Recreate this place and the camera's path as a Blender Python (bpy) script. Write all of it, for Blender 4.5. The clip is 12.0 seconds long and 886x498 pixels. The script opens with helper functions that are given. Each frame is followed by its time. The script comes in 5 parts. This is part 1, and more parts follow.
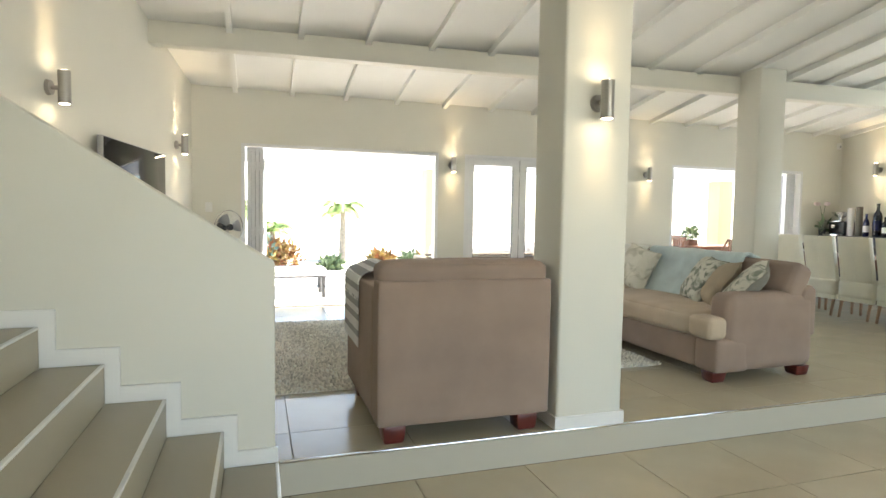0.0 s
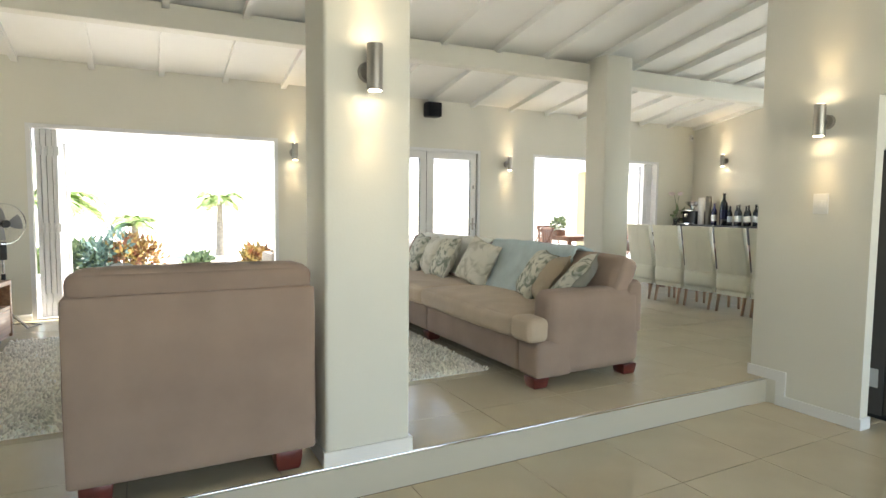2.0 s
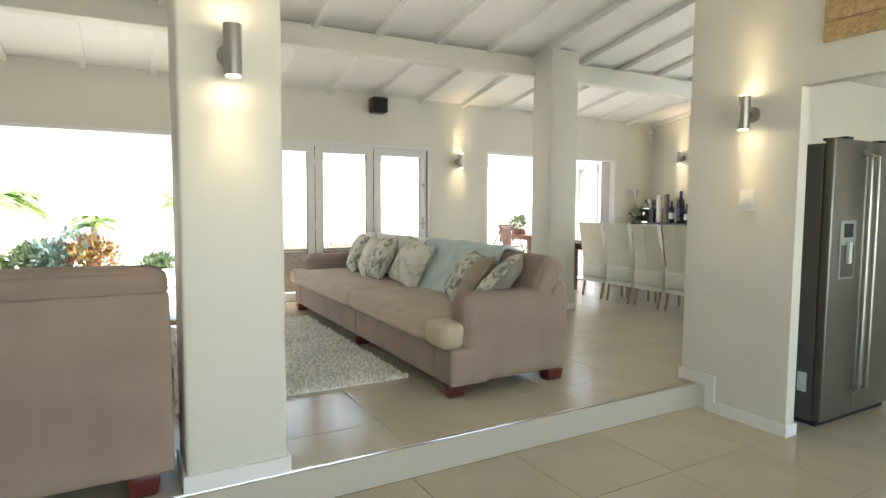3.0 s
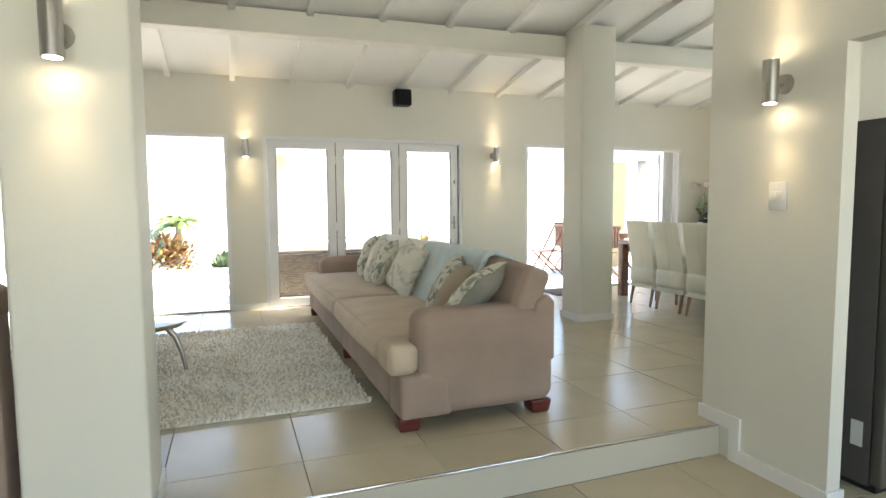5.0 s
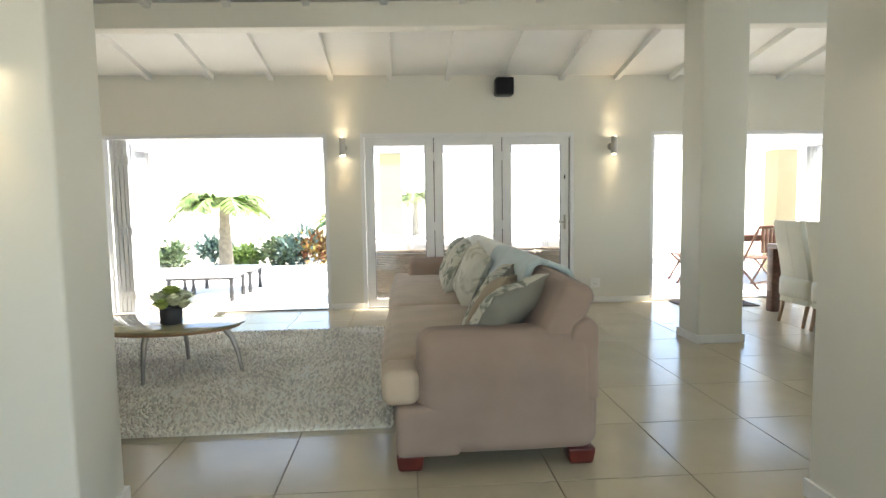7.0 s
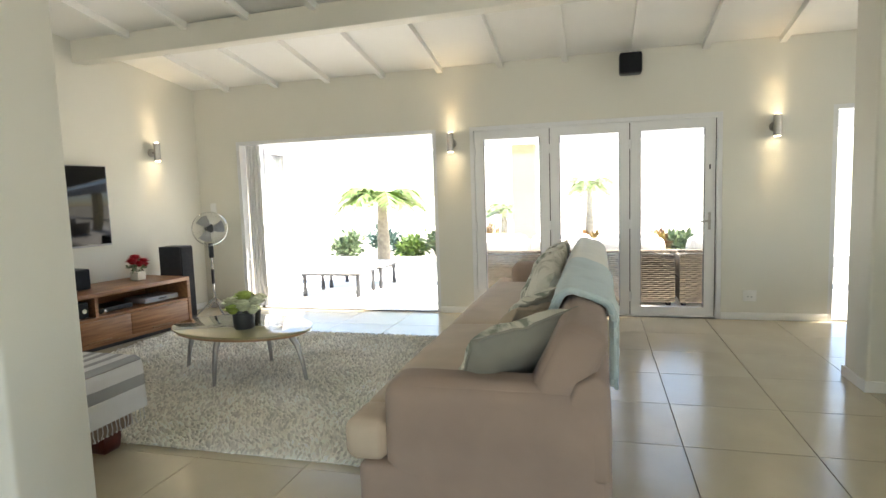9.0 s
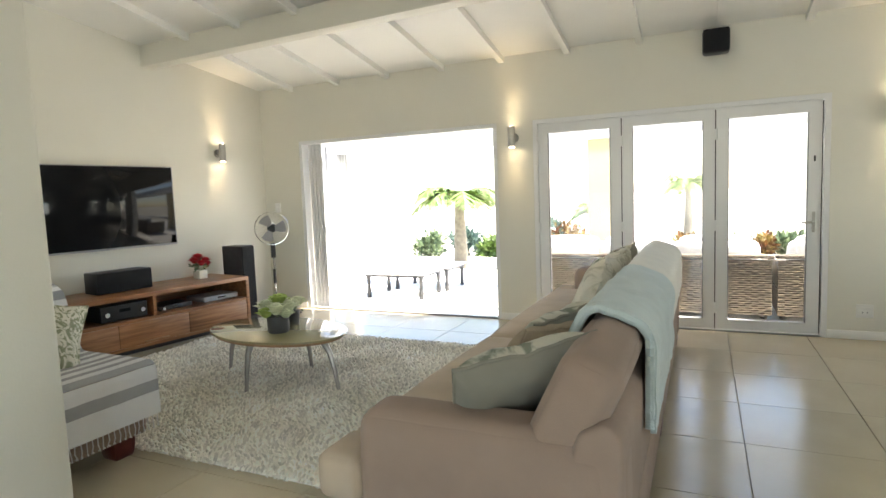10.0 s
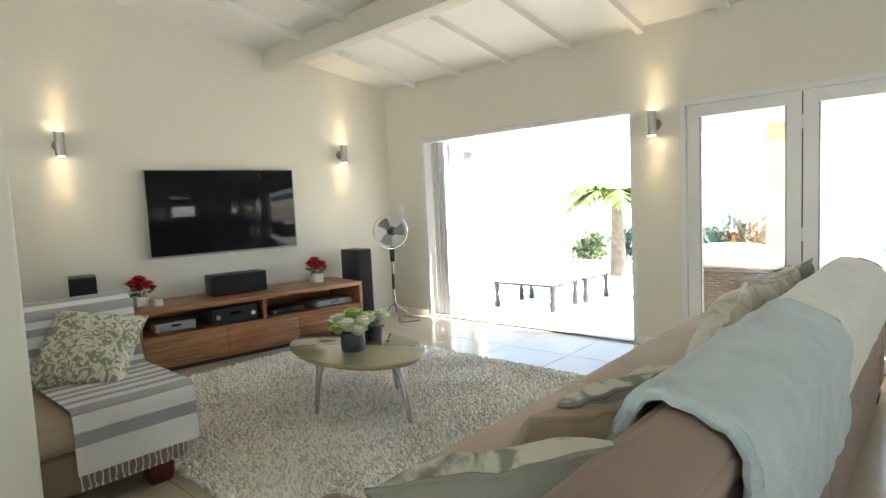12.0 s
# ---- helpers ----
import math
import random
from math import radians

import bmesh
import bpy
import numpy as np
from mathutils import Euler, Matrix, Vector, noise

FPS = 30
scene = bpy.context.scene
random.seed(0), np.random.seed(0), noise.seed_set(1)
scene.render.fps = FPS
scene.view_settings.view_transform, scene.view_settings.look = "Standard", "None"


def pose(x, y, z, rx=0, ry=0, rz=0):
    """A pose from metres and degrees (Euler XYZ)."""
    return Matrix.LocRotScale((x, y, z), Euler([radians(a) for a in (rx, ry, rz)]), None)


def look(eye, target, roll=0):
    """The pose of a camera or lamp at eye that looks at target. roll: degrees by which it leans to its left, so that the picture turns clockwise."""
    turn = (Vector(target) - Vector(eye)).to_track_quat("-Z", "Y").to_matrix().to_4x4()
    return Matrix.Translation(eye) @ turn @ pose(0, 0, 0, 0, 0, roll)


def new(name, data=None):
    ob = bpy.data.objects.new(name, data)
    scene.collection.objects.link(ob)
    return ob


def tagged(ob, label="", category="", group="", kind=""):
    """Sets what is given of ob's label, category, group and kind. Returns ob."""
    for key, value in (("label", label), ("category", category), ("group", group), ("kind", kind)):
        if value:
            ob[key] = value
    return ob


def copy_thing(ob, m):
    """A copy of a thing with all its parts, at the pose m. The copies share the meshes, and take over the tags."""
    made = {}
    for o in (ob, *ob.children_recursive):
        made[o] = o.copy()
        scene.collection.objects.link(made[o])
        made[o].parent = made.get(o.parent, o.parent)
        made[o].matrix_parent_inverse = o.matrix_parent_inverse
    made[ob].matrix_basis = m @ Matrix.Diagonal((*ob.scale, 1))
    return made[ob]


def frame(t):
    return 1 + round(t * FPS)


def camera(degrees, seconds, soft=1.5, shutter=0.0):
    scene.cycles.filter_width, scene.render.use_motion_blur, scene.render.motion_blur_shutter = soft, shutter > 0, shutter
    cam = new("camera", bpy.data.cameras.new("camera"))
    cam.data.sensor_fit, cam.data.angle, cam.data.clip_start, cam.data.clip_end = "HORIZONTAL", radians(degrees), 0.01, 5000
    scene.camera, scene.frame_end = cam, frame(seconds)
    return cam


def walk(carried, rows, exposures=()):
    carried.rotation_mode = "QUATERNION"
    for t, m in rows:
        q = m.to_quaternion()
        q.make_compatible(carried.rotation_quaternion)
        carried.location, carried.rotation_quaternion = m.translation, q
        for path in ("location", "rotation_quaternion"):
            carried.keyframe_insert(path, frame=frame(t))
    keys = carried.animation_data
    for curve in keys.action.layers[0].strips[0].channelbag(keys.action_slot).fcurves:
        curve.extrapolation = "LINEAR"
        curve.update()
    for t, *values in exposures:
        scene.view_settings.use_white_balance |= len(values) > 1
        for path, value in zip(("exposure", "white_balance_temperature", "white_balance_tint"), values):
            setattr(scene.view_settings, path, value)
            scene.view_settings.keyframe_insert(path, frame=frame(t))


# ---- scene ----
cam = camera(75.6, 12.0)
PATH = [
    (0, (1.082, 0.751, 1.236), (1.699, 2.65, 1.12), 0.9),
    (0.5, (1.239, 0.842, 1.228), (1.898, 2.726, 1.102), 0.9),
    (1, (1.486, 0.937, 1.229), (2.214, 2.795, 1.095), 0.6),
    (1.5, (1.703, 0.954, 1.21), (2.537, 2.768, 1.081), 0.6),
    (2, (1.989, 1.021, 1.255), (2.912, 2.79, 1.112), 0.5),
    (2.5, (2.262, 1.013, 1.225), (3.225, 2.761, 1.091), 0.3),
    (3, (2.524, 1.004, 1.253), (3.501, 2.743, 1.107), 0.3),
    (5, (3.506, 1.179, 1.279), (4.2, 3.047, 1.121), -0.4),
    (5.5, (3.741, 1.264, 1.265), (4.323, 3.171, 1.111), -0.3),
    (6, (3.972, 1.358, 1.267), (4.439, 3.297, 1.114), -0.6),
    (6.5, (4.208, 1.454, 1.256), (4.523, 3.423, 1.103), -0.7),
    (7, (4.407, 1.519, 1.289), (4.541, 3.508, 1.125), -0.9),
    (9, (5.285, 2.107, 1.396), (4.762, 4.028, 1.201), -1.9),
    (9.5, (5.388, 2.363, 1.334), (4.725, 4.242, 1.162), -1.9),
    (10, (5.52, 2.601, 1.369), (4.69, 4.412, 1.185), -2.2),
    (10.5, (5.597, 2.832, 1.326), (4.592, 4.553, 1.156), -2.4),
    (11, (5.678, 3.158, 1.33), (4.532, 4.789, 1.163), -2.4),
    (11.5, (5.656, 3.338, 1.334), (4.43, 4.909, 1.173), -2.5),
    (12, (5.633, 3.502, 1.369), (4.302, 4.985, 1.206), -2.7),
]
walk(cam, [(t, look(eye, target, roll)) for t, eye, target, roll in PATH], [(0.0, 2.56, 7050, 11), (3.0, 2.5, 7050, 11), (5.0, 2.5, 7000, 11), (7.0, 2.3, 6900, 11), (9.5, 2.38, 7100, 11), (12.0, 2.4, 6950, 11)])

# ---- world, sun, exposure ----
world = bpy.data.worlds.new("sky")
scene.world = world
world.use_nodes = True
wn = world.node_tree.nodes
sky = wn.new("ShaderNodeTexSky")
sky.sky_type = "NISHITA"
sky.sun_disc = False
sky.sun_elevation, sky.sun_rotation = radians(62), radians(75)
sky.dust_density = 0.6
wn["Background"].inputs[1].default_value = 0.15
world.node_tree.links.new(sky.outputs[0], wn["Background"].inputs[0])
sun = new("sun", bpy.data.lights.new("sun", "SUN"))
sun.data.energy, sun.data.angle, sun.data.color = 5.0, radians(0.6), (1.0, 0.96, 0.9)
sun.matrix_world = look((8, 10 + 2, 15), (0, 10, 0))


def window_light(name, x, y, z, w, h, ry, watts, rx=90):
    """An area lamp in an opening, in place of sky light; it shines along the turned -z."""
    ob = new(name, bpy.data.lights.new(name, "AREA"))
    ob.data.shape, ob.data.size, ob.data.size_y, ob.data.energy = "RECTANGLE", w, h, watts
    ob.data.color = (0.64, 0.82, 1.0)
    ob.matrix_world = pose(x, y, z, rx, 0, ry)
    return ob


window_light("window_light_south", 3.6, -2.45, 1.3, 4.6, 2.2, 0, 8.5)
window_light("window_light_kitchen", 8.6, -2.45, 1.4, 2.6, 1.6, 0, 6)
# added fill lamp in an unseen opening, brightens the dining end
window_light("added_fill_dining", 11.42, 5.05, 1.52, 1.7, 1.3, 90, 10)
LAMP_WATTS = 1.5

# ---- materials ----


def material(name, colour, rough=0.5, metal=0.0, vary=0.06, scale=6.0, bump=0.05, grain=60.0, spread=0.0, sheen=0.0, coat=0.0):
    """A surface with broad tonal drift and fine relief; spread: how far single pieces differ."""
    m = bpy.data.materials.new(name)
    m.use_nodes = True
    n, l = m.node_tree.nodes, m.node_tree.links
    b = n["Principled BSDF"]
    b.inputs["Roughness"].default_value, b.inputs["Metallic"].default_value = rough, metal
    b.inputs["Sheen Weight"].default_value, b.inputs["Coat Weight"].default_value = sheen, coat
    co = n.new("ShaderNodeTexCoord")
    big, fine = n.new("ShaderNodeTexNoise"), n.new("ShaderNodeTexNoise")
    big.inputs["Scale"].default_value, fine.inputs["Scale"].default_value = scale, grain
    big.inputs["Detail"].default_value, fine.inputs["Detail"].default_value = 4, 3
    l.new(co.outputs["Object"], big.inputs["Vector"]), l.new(co.outputs["Object"], fine.inputs["Vector"])
    ramp = n.new("ShaderNodeMapRange")
    ramp.inputs["From Min"].default_value, ramp.inputs["From Max"].default_value = 0.3, 0.7
    ramp.inputs["To Min"].default_value, ramp.inputs["To Max"].default_value = 1 - vary, 1 + vary
    l.new(big.outputs["Fac"], ramp.inputs["Value"])
    hsv = n.new("ShaderNodeHueSaturation")
    hsv.inputs["Color"].default_value = (*colour, 1)
    value = ramp.outputs["Result"]
    if spread:
        info, more, mul = n.new("ShaderNodeObjectInfo"), n.new("ShaderNodeMapRange"), n.new("ShaderNodeMath")
        more.inputs["To Min"].default_value, more.inputs["To Max"].default_value = 1 - spread, 1 + spread
        mul.operation = "MULTIPLY"
        l.new(info.outputs["Random"], more.inputs["Value"])
        l.new(more.outputs["Result"], mul.inputs[0]), l.new(value, mul.inputs[1])
        value = mul.outputs["Value"]
    l.new(value, hsv.inputs["Value"])
    l.new(hsv.outputs["Color"], b.inputs["Base Color"])
    rr = n.new("ShaderNodeMapRange")
    rr.inputs["To Min"].default_value, rr.inputs["To Max"].default_value = max(rough - 0.02, 0.02), min(rough + 0.02, 1)
    l.new(fine.outputs["Fac"], rr.inputs["Value"]), l.new(rr.outputs["Result"], b.inputs["Roughness"])
    bp = n.new("ShaderNodeBump")
    bp.inputs["Strength"].default_value, bp.inputs["Distance"].default_value = bump, 0.01
    l.new(fine.outputs["Fac"], bp.inputs["Height"]), l.new(bp.outputs["Normal"], b.inputs["Normal"])
    return m


def two_tone(name, dark, light, rough, texture, scale, stretch=(1, 1, 1), lo=0.4, hi=0.6, distortion=0.0, bump=0.1, spread=0.0):
    """Two colours mixed by a noise, a wave or cells: wood, printed or striped cloth, foliage."""
    m = bpy.data.materials.new(name)
    m.use_nodes = True
    n, l = m.node_tree.nodes, m.node_tree.links
    b = n["Principled BSDF"]
    b.inputs["Roughness"].default_value = rough
    co, mp = n.new("ShaderNodeTexCoord"), n.new("ShaderNodeMapping")
    mp.inputs["Scale"].default_value = stretch
    l.new(co.outputs["Object"], mp.inputs["Vector"])
    if texture == "noise":
        tx = n.new("ShaderNodeTexNoise")
        tx.inputs["Detail"].default_value, tx.inputs["Distortion"].default_value = 5, distortion
    else:
        tx = n.new("ShaderNodeTexWave")
        tx.inputs["Distortion"].default_value, tx.inputs["Detail"].default_value = distortion, 3
    tx.inputs["Scale"].default_value = scale
    l.new(mp.outputs["Vector"], tx.inputs["Vector"])
    cr = n.new("ShaderNodeValToRGB")
    cr.color_ramp.elements[0].position, cr.color_ramp.elements[0].color = lo, (*dark, 1)
    cr.color_ramp.elements[1].position, cr.color_ramp.elements[1].color = hi, (*light, 1)
    l.new(tx.outputs["Fac"], cr.inputs["Fac"])
    out = cr.outputs["Color"]
    if spread:
        info, more, hsv = n.new("ShaderNodeNewGeometry"), n.new("ShaderNodeMapRange"), n.new("ShaderNodeHueSaturation")
        more.inputs["To Min"].default_value, more.inputs["To Max"].default_value = 1 - spread, 1 + spread
        l.new(info.outputs["Random Per Island"], more.inputs["Value"]), l.new(more.outputs["Result"], hsv.inputs["Value"])
        l.new(out, hsv.inputs["Color"])
        out = hsv.outputs["Color"]
    l.new(out, b.inputs["Base Color"])
    bp = n.new("ShaderNodeBump")
    bp.inputs["Strength"].default_value, bp.inputs["Distance"].default_value = bump, 0.01
    l.new(tx.outputs["Fac"], bp.inputs["Height"]), l.new(bp.outputs["Normal"], b.inputs["Normal"])
    return m


def glass_material(name, tint=(1, 1, 1), rough=0.0):
    m = bpy.data.materials.new(name)
    m.use_nodes = True
    b = m.node_tree.nodes["Principled BSDF"]
    b.inputs["Base Color"].default_value = (*tint, 1)
    b.inputs["Transmission Weight"].default_value, b.inputs["Roughness"].default_value, b.inputs["IOR"].default_value = 1, rough, 1.45
    return m


def glow_material(name, colour, strength):
    m = bpy.data.materials.new(name)
    m.use_nodes = True
    b = m.node_tree.nodes["Principled BSDF"]
    b.inputs["Emission Color"].default_value, b.inputs["Emission Strength"].default_value = (*colour, 1), strength
    return m


PLASTER = material("warm_white_plaster", (0.70, 0.68, 0.60), 0.55, vary=0.02, scale=1.5, bump=0.06, grain=90)
WHITE = material("white_gloss_paint", (0.80, 0.79, 0.76), 0.35, vary=0.02, scale=3, bump=0.03)
CEIL = material("white_ceiling_board", (0.82, 0.81, 0.77), 0.6, vary=0.03, scale=1.2, bump=0.05)
TILE = material("beige_porcelain_tile", (0.50, 0.438, 0.315), 0.19, vary=0.05, scale=2.5, bump=0.006, grain=25, spread=0.03)
STAIR = material("beige_stair_tile", (0.38, 0.335, 0.245), 0.34, vary=0.02, scale=1.5, bump=0.0)
RISER = material("pale_riser_tile", (0.52, 0.48, 0.39), 0.4, vary=0.02, scale=1.5, bump=0.0)
GROUT = material("grey_brown_grout", (0.31, 0.275, 0.21), 0.8, bump=0.2)
PATIO = material("pale_patio_tile", (0.72, 0.70, 0.65), 0.5, vary=0.05, scale=2)
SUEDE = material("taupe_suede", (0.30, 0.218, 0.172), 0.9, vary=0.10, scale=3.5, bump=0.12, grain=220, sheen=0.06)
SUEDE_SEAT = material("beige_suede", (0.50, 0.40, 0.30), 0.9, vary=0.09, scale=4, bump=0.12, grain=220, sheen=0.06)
MAHOGANY = material("red_brown_lacquered_wood", (0.12, 0.022, 0.016), 0.3, vary=0.2, scale=14)
THROW = material("pale_blue_fleece", (0.49, 0.58, 0.58), 0.95, vary=0.08, scale=9, bump=0.5, grain=160, sheen=0.4)
THROW_W = material("cream_fleece", (0.74, 0.73, 0.66), 0.95, vary=0.05, scale=9, bump=0.4, grain=160, sheen=0.3)
LEAF_PRINT = two_tone("leaf_print_linen", (0.22, 0.24, 0.19), (0.60, 0.58, 0.49), 0.9, "noise", 9, (1, 1, 1), 0.40, 0.52, 1.6)
GREY_LINEN = material("grey_green_linen", (0.25, 0.24, 0.20), 0.9, vary=0.06, scale=8, bump=0.3, grain=300)
TAN_LINEN = material("tan_linen", (0.40, 0.32, 0.23), 0.9, vary=0.06, scale=8, bump=0.3, grain=300)
CREAM_LINEN = two_tone("cream_leaf_linen", (0.45, 0.43, 0.34), (0.66, 0.63, 0.54), 0.9, "noise", 7, (1, 1, 1), 0.38, 0.5, 1.0)
PAISLEY = two_tone("paisley_linen", (0.30, 0.32, 0.21), (0.72, 0.70, 0.60), 0.9, "noise", 13, (1, 1, 1), 0.46, 0.52, 3.5)
TOWEL_W = material("white_cotton_weave", (0.76, 0.76, 0.76), 0.95, vary=0.03, bump=0.4, grain=350)
TOWEL_G = material("grey_cotton_weave", (0.38, 0.38, 0.39), 0.95, vary=0.05, bump=0.4, grain=350)
SHAG = two_tone("beige_grey_shag_wool", (0.82, 0.78, 0.68), (0.95, 0.92, 0.83), 1.0, "noise", 3, (1, 1, 1), 0.3, 0.7, 0, 0.0, 0.25)
WALNUT = two_tone("oiled_walnut", (0.20, 0.085, 0.035), (0.40, 0.19, 0.085), 0.35, "noise", 5, (6, 0.6, 9), 0.3, 0.7, 0.4, 0.05)
DARKWOOD = two_tone("dark_table_wood", (0.10, 0.045, 0.025), (0.20, 0.095, 0.055), 0.4, "noise", 5, (6, 0.8, 6), 0.3, 0.7, 0.4, 0.05)
LEGWOOD = two_tone("light_oak_leg", (0.24, 0.13, 0.06), (0.36, 0.21, 0.11), 0.45, "noise", 6, (6, 6, 1), 0.3, 0.7, 0.3, 0.05)
PINE = two_tone("pale_pine_board", (0.42, 0.27, 0.12), (0.62, 0.44, 0.22), 0.6, "noise", 5, (8, 0.8, 8), 0.35, 0.65, 0.5, 0.1)
STEEL = material("brushed_steel", (0.42, 0.40, 0.37), 0.34, 1.0, vary=0.05, bump=0.03, grain=200)
FRIDGE = material("fridge_steel", (0.22, 0.21, 0.19), 0.34, 0.85, vary=0.04, scale=2, bump=0.02, grain=200)
FRIDGE_SIDE = material("dark_grey_fridge_side", (0.085, 0.078, 0.072), 0.5, vary=0.05)
CHROME = material("chrome", (0.7, 0.7, 0.7), 0.12, 1.0, vary=0.02, bump=0)
BLACK = material("black_plastic", (0.012, 0.012, 0.014), 0.4, vary=0.2, bump=0.05)
BLACKWOOD = material("black_ash_veneer", (0.018, 0.018, 0.022), 0.45, vary=0.25, scale=20, bump=0.1)
CLOTH = material("black_speaker_cloth", (0.01, 0.01, 0.012), 0.95, bump=0.6, grain=400)
SCREEN = material("dark_screen_glass", (0.006, 0.006, 0.007), 0.06, vary=0.0, bump=0.0)
SCREEN.node_tree.nodes["Principled BSDF"].inputs["Specular IOR Level"].default_value = 0.22
GREYPL = material("grey_plastic", (0.35, 0.35, 0.36), 0.35)
ALU = material("white_powder_coated_aluminium", (0.74, 0.74, 0.74), 0.35, vary=0.02, bump=0.02)
ALU_DARK = material("grey_anodised_edge", (0.20, 0.20, 0.21), 0.4, 0.5)
GLASS = glass_material("clear_glass")
TABLEGLASS = glass_material("green_tinted_table_glass", (0.80, 0.90, 0.82))
TABLETOP = material("olive_backed_table_glass", (0.40, 0.36, 0.20), 0.12, vary=0.04, scale=3, bump=0.0, coat=1.0)
TABLEWOOD = material("bronzed_table_rim", (0.40, 0.24, 0.12), 0.35, vary=0.08)
LEATHER = material("cream_leather", (0.72, 0.70, 0.59), 0.45, vary=0.04, scale=5, bump=0.15, grain=150)
WICKER = two_tone("grey_brown_wicker", (0.075, 0.058, 0.042), (0.24, 0.20, 0.15), 0.7, "noise", 30, (1, 1, 6), 0.35, 0.65, 0.2, 0.4, 0.3)
CUSHION = material("white_outdoor_canvas", (0.80, 0.79, 0.77), 0.9, vary=0.03, bump=0.1)
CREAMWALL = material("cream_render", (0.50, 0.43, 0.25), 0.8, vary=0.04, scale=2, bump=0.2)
GARDENWALL = material("white_garden_render", (0.72, 0.71, 0.68), 0.8, vary=0.06, scale=2, bump=0.2)
POT = material("dark_grey_ceramic", (0.06, 0.063, 0.07), 0.5, vary=0.1)
WHITEPOT = material("cream_ceramic", (0.70, 0.66, 0.55), 0.4)
PETAL_W = material("pale_green_white_petal", (0.80, 0.83, 0.62), 0.6, vary=0.15, scale=20)
PETAL_G = material("lime_petal", (0.45, 0.58, 0.16), 0.6, vary=0.15, scale=20)
PETAL_R = material("deep_red_petal", (0.42, 0.012, 0.02), 0.5, vary=0.2, scale=20)
PETAL_P = material("pale_pink_petal", (0.72, 0.60, 0.60), 0.5, vary=0.1, scale=20)
LEAF = two_tone("green_leaf", (0.10, 0.15, 0.075), (0.19, 0.25, 0.13), 0.5, "noise", 6, spread=0.35)
PALM = two_tone("palm_frond_green", (0.11, 0.19, 0.04), (0.21, 0.30, 0.09), 0.5, "noise", 5, spread=0.3)
CROTON = two_tone("red_yellow_croton_leaf", (0.20, 0.07, 0.03), (0.34, 0.26, 0.08), 0.5, "noise", 4, lo=0.4, hi=0.6, spread=0.4)
AGAVE = two_tone("blue_green_leaf", (0.09, 0.15, 0.13), (0.16, 0.24, 0.20), 0.5, "noise", 4, spread=0.3)
BARK = material("grey_palm_bark", (0.24, 0.21, 0.17), 0.9, vary=0.25, scale=10, bump=0.5, grain=25)
GRASS = material("dry_pale_sand", (0.50, 0.47, 0.38), 0.95, vary=0.3, scale=0.6, bump=0.4)
TEAK = material("oiled_teak", (0.13, 0.055, 0.028), 0.5, vary=0.15, scale=12)
BOTTLE = material("dark_bottle_glass", (0.010, 0.012, 0.02), 0.08, coat=0.3)
BLUEBOT = material("navy_bottle", (0.012, 0.014, 0.06), 0.2)
REDBOX = material("red_card", (0.40, 0.02, 0.02), 0.5)
PAPER = material("white_paper", (0.75, 0.75, 0.74), 0.7)
BRONZE = material("brown_card_tube", (0.16, 0.14, 0.11), 0.5)
LAMPFACE = glow_material("lit_lamp_lens", (1.0, 0.85, 0.6), 12)
LETTER = material("white_lettering", (0.8, 0.8, 0.78), 0.6)
MAT = material("dark_door_mat", (0.10, 0.075, 0.065), 0.95, vary=0.2, bump=0.5)

# ---- mesh helpers ----


def box(bm, x0, x1, y0, y1, z0, z1, bevel=0.0, seg=2):
    r = bmesh.ops.create_cube(bm, size=1, matrix=Matrix.Translation(((x0 + x1) / 2, (y0 + y1) / 2, (z0 + z1) / 2)) @ Matrix.Diagonal((x1 - x0, y1 - y0, z1 - z0, 1)))
    if bevel:
        e = list({e for v in r["verts"] for e in v.link_edges})
        bmesh.ops.bevel(bm, geom=e, offset=bevel, segments=seg, profile=0.5, affect="EDGES")
    return bm


def boxm(*a, **k):
    return box(bmesh.new(), *a, **k)


def cyl(bm, p, q, r0, r1=None, n=16, cap=True):
    p, q = Vector(p), Vector(q)
    d = q - p
    m = Matrix.Translation((p + q) / 2) @ d.to_track_quat("Z", "Y").to_matrix().to_4x4()
    bmesh.ops.create_cone(bm, cap_ends=cap, segments=n, radius1=r0, radius2=r0 if r1 is None else r1, depth=d.length, matrix=m)
    return bm


def lathe(bm, profile, n=20, at=(0, 0, 0)):
    """Turn (radius, height) pairs round z."""
    rings = [[bm.verts.new((at[0] + r * math.cos(6.28319 * k / n), at[1] + r * math.sin(6.28319 * k / n), at[2] + z)) for k in range(n)] for r, z in profile]
    for a, b in zip(rings, rings[1:]):
        for k in range(n):
            bm.faces.new((a[k], a[(k + 1) % n], b[(k + 1) % n], b[k]))
    bm.faces.new(rings[0][::-1]), bm.faces.new(rings[-1])
    return bm


def tube(bm, pts, radii, n=10):
    """A bent bar through the points."""
    pts = [Vector(p) for p in pts]
    rings = []
    for i, p in enumerate(pts):
        d = (pts[min(i + 1, len(pts) - 1)] - pts[max(i - 1, 0)]).normalized()
        u = d.orthogonal().normalized() if i == 0 else (u - d * u.dot(d)).normalized()
        w = d.cross(u)
        r = radii[i] if isinstance(radii, (list, tuple)) else radii
        rings.append([bm.verts.new(p + r * (math.cos(6.28319 * k / n) * u + math.sin(6.28319 * k / n) * w)) for k in range(n)])
    for a, b in zip(rings, rings[1:]):
        for k in range(n):
            bm.faces.new((a[k], a[(k + 1) % n], b[(k + 1) % n], b[k]))
    bm.faces.new(rings[0][::-1]), bm.faces.new(rings[-1])
    return bm


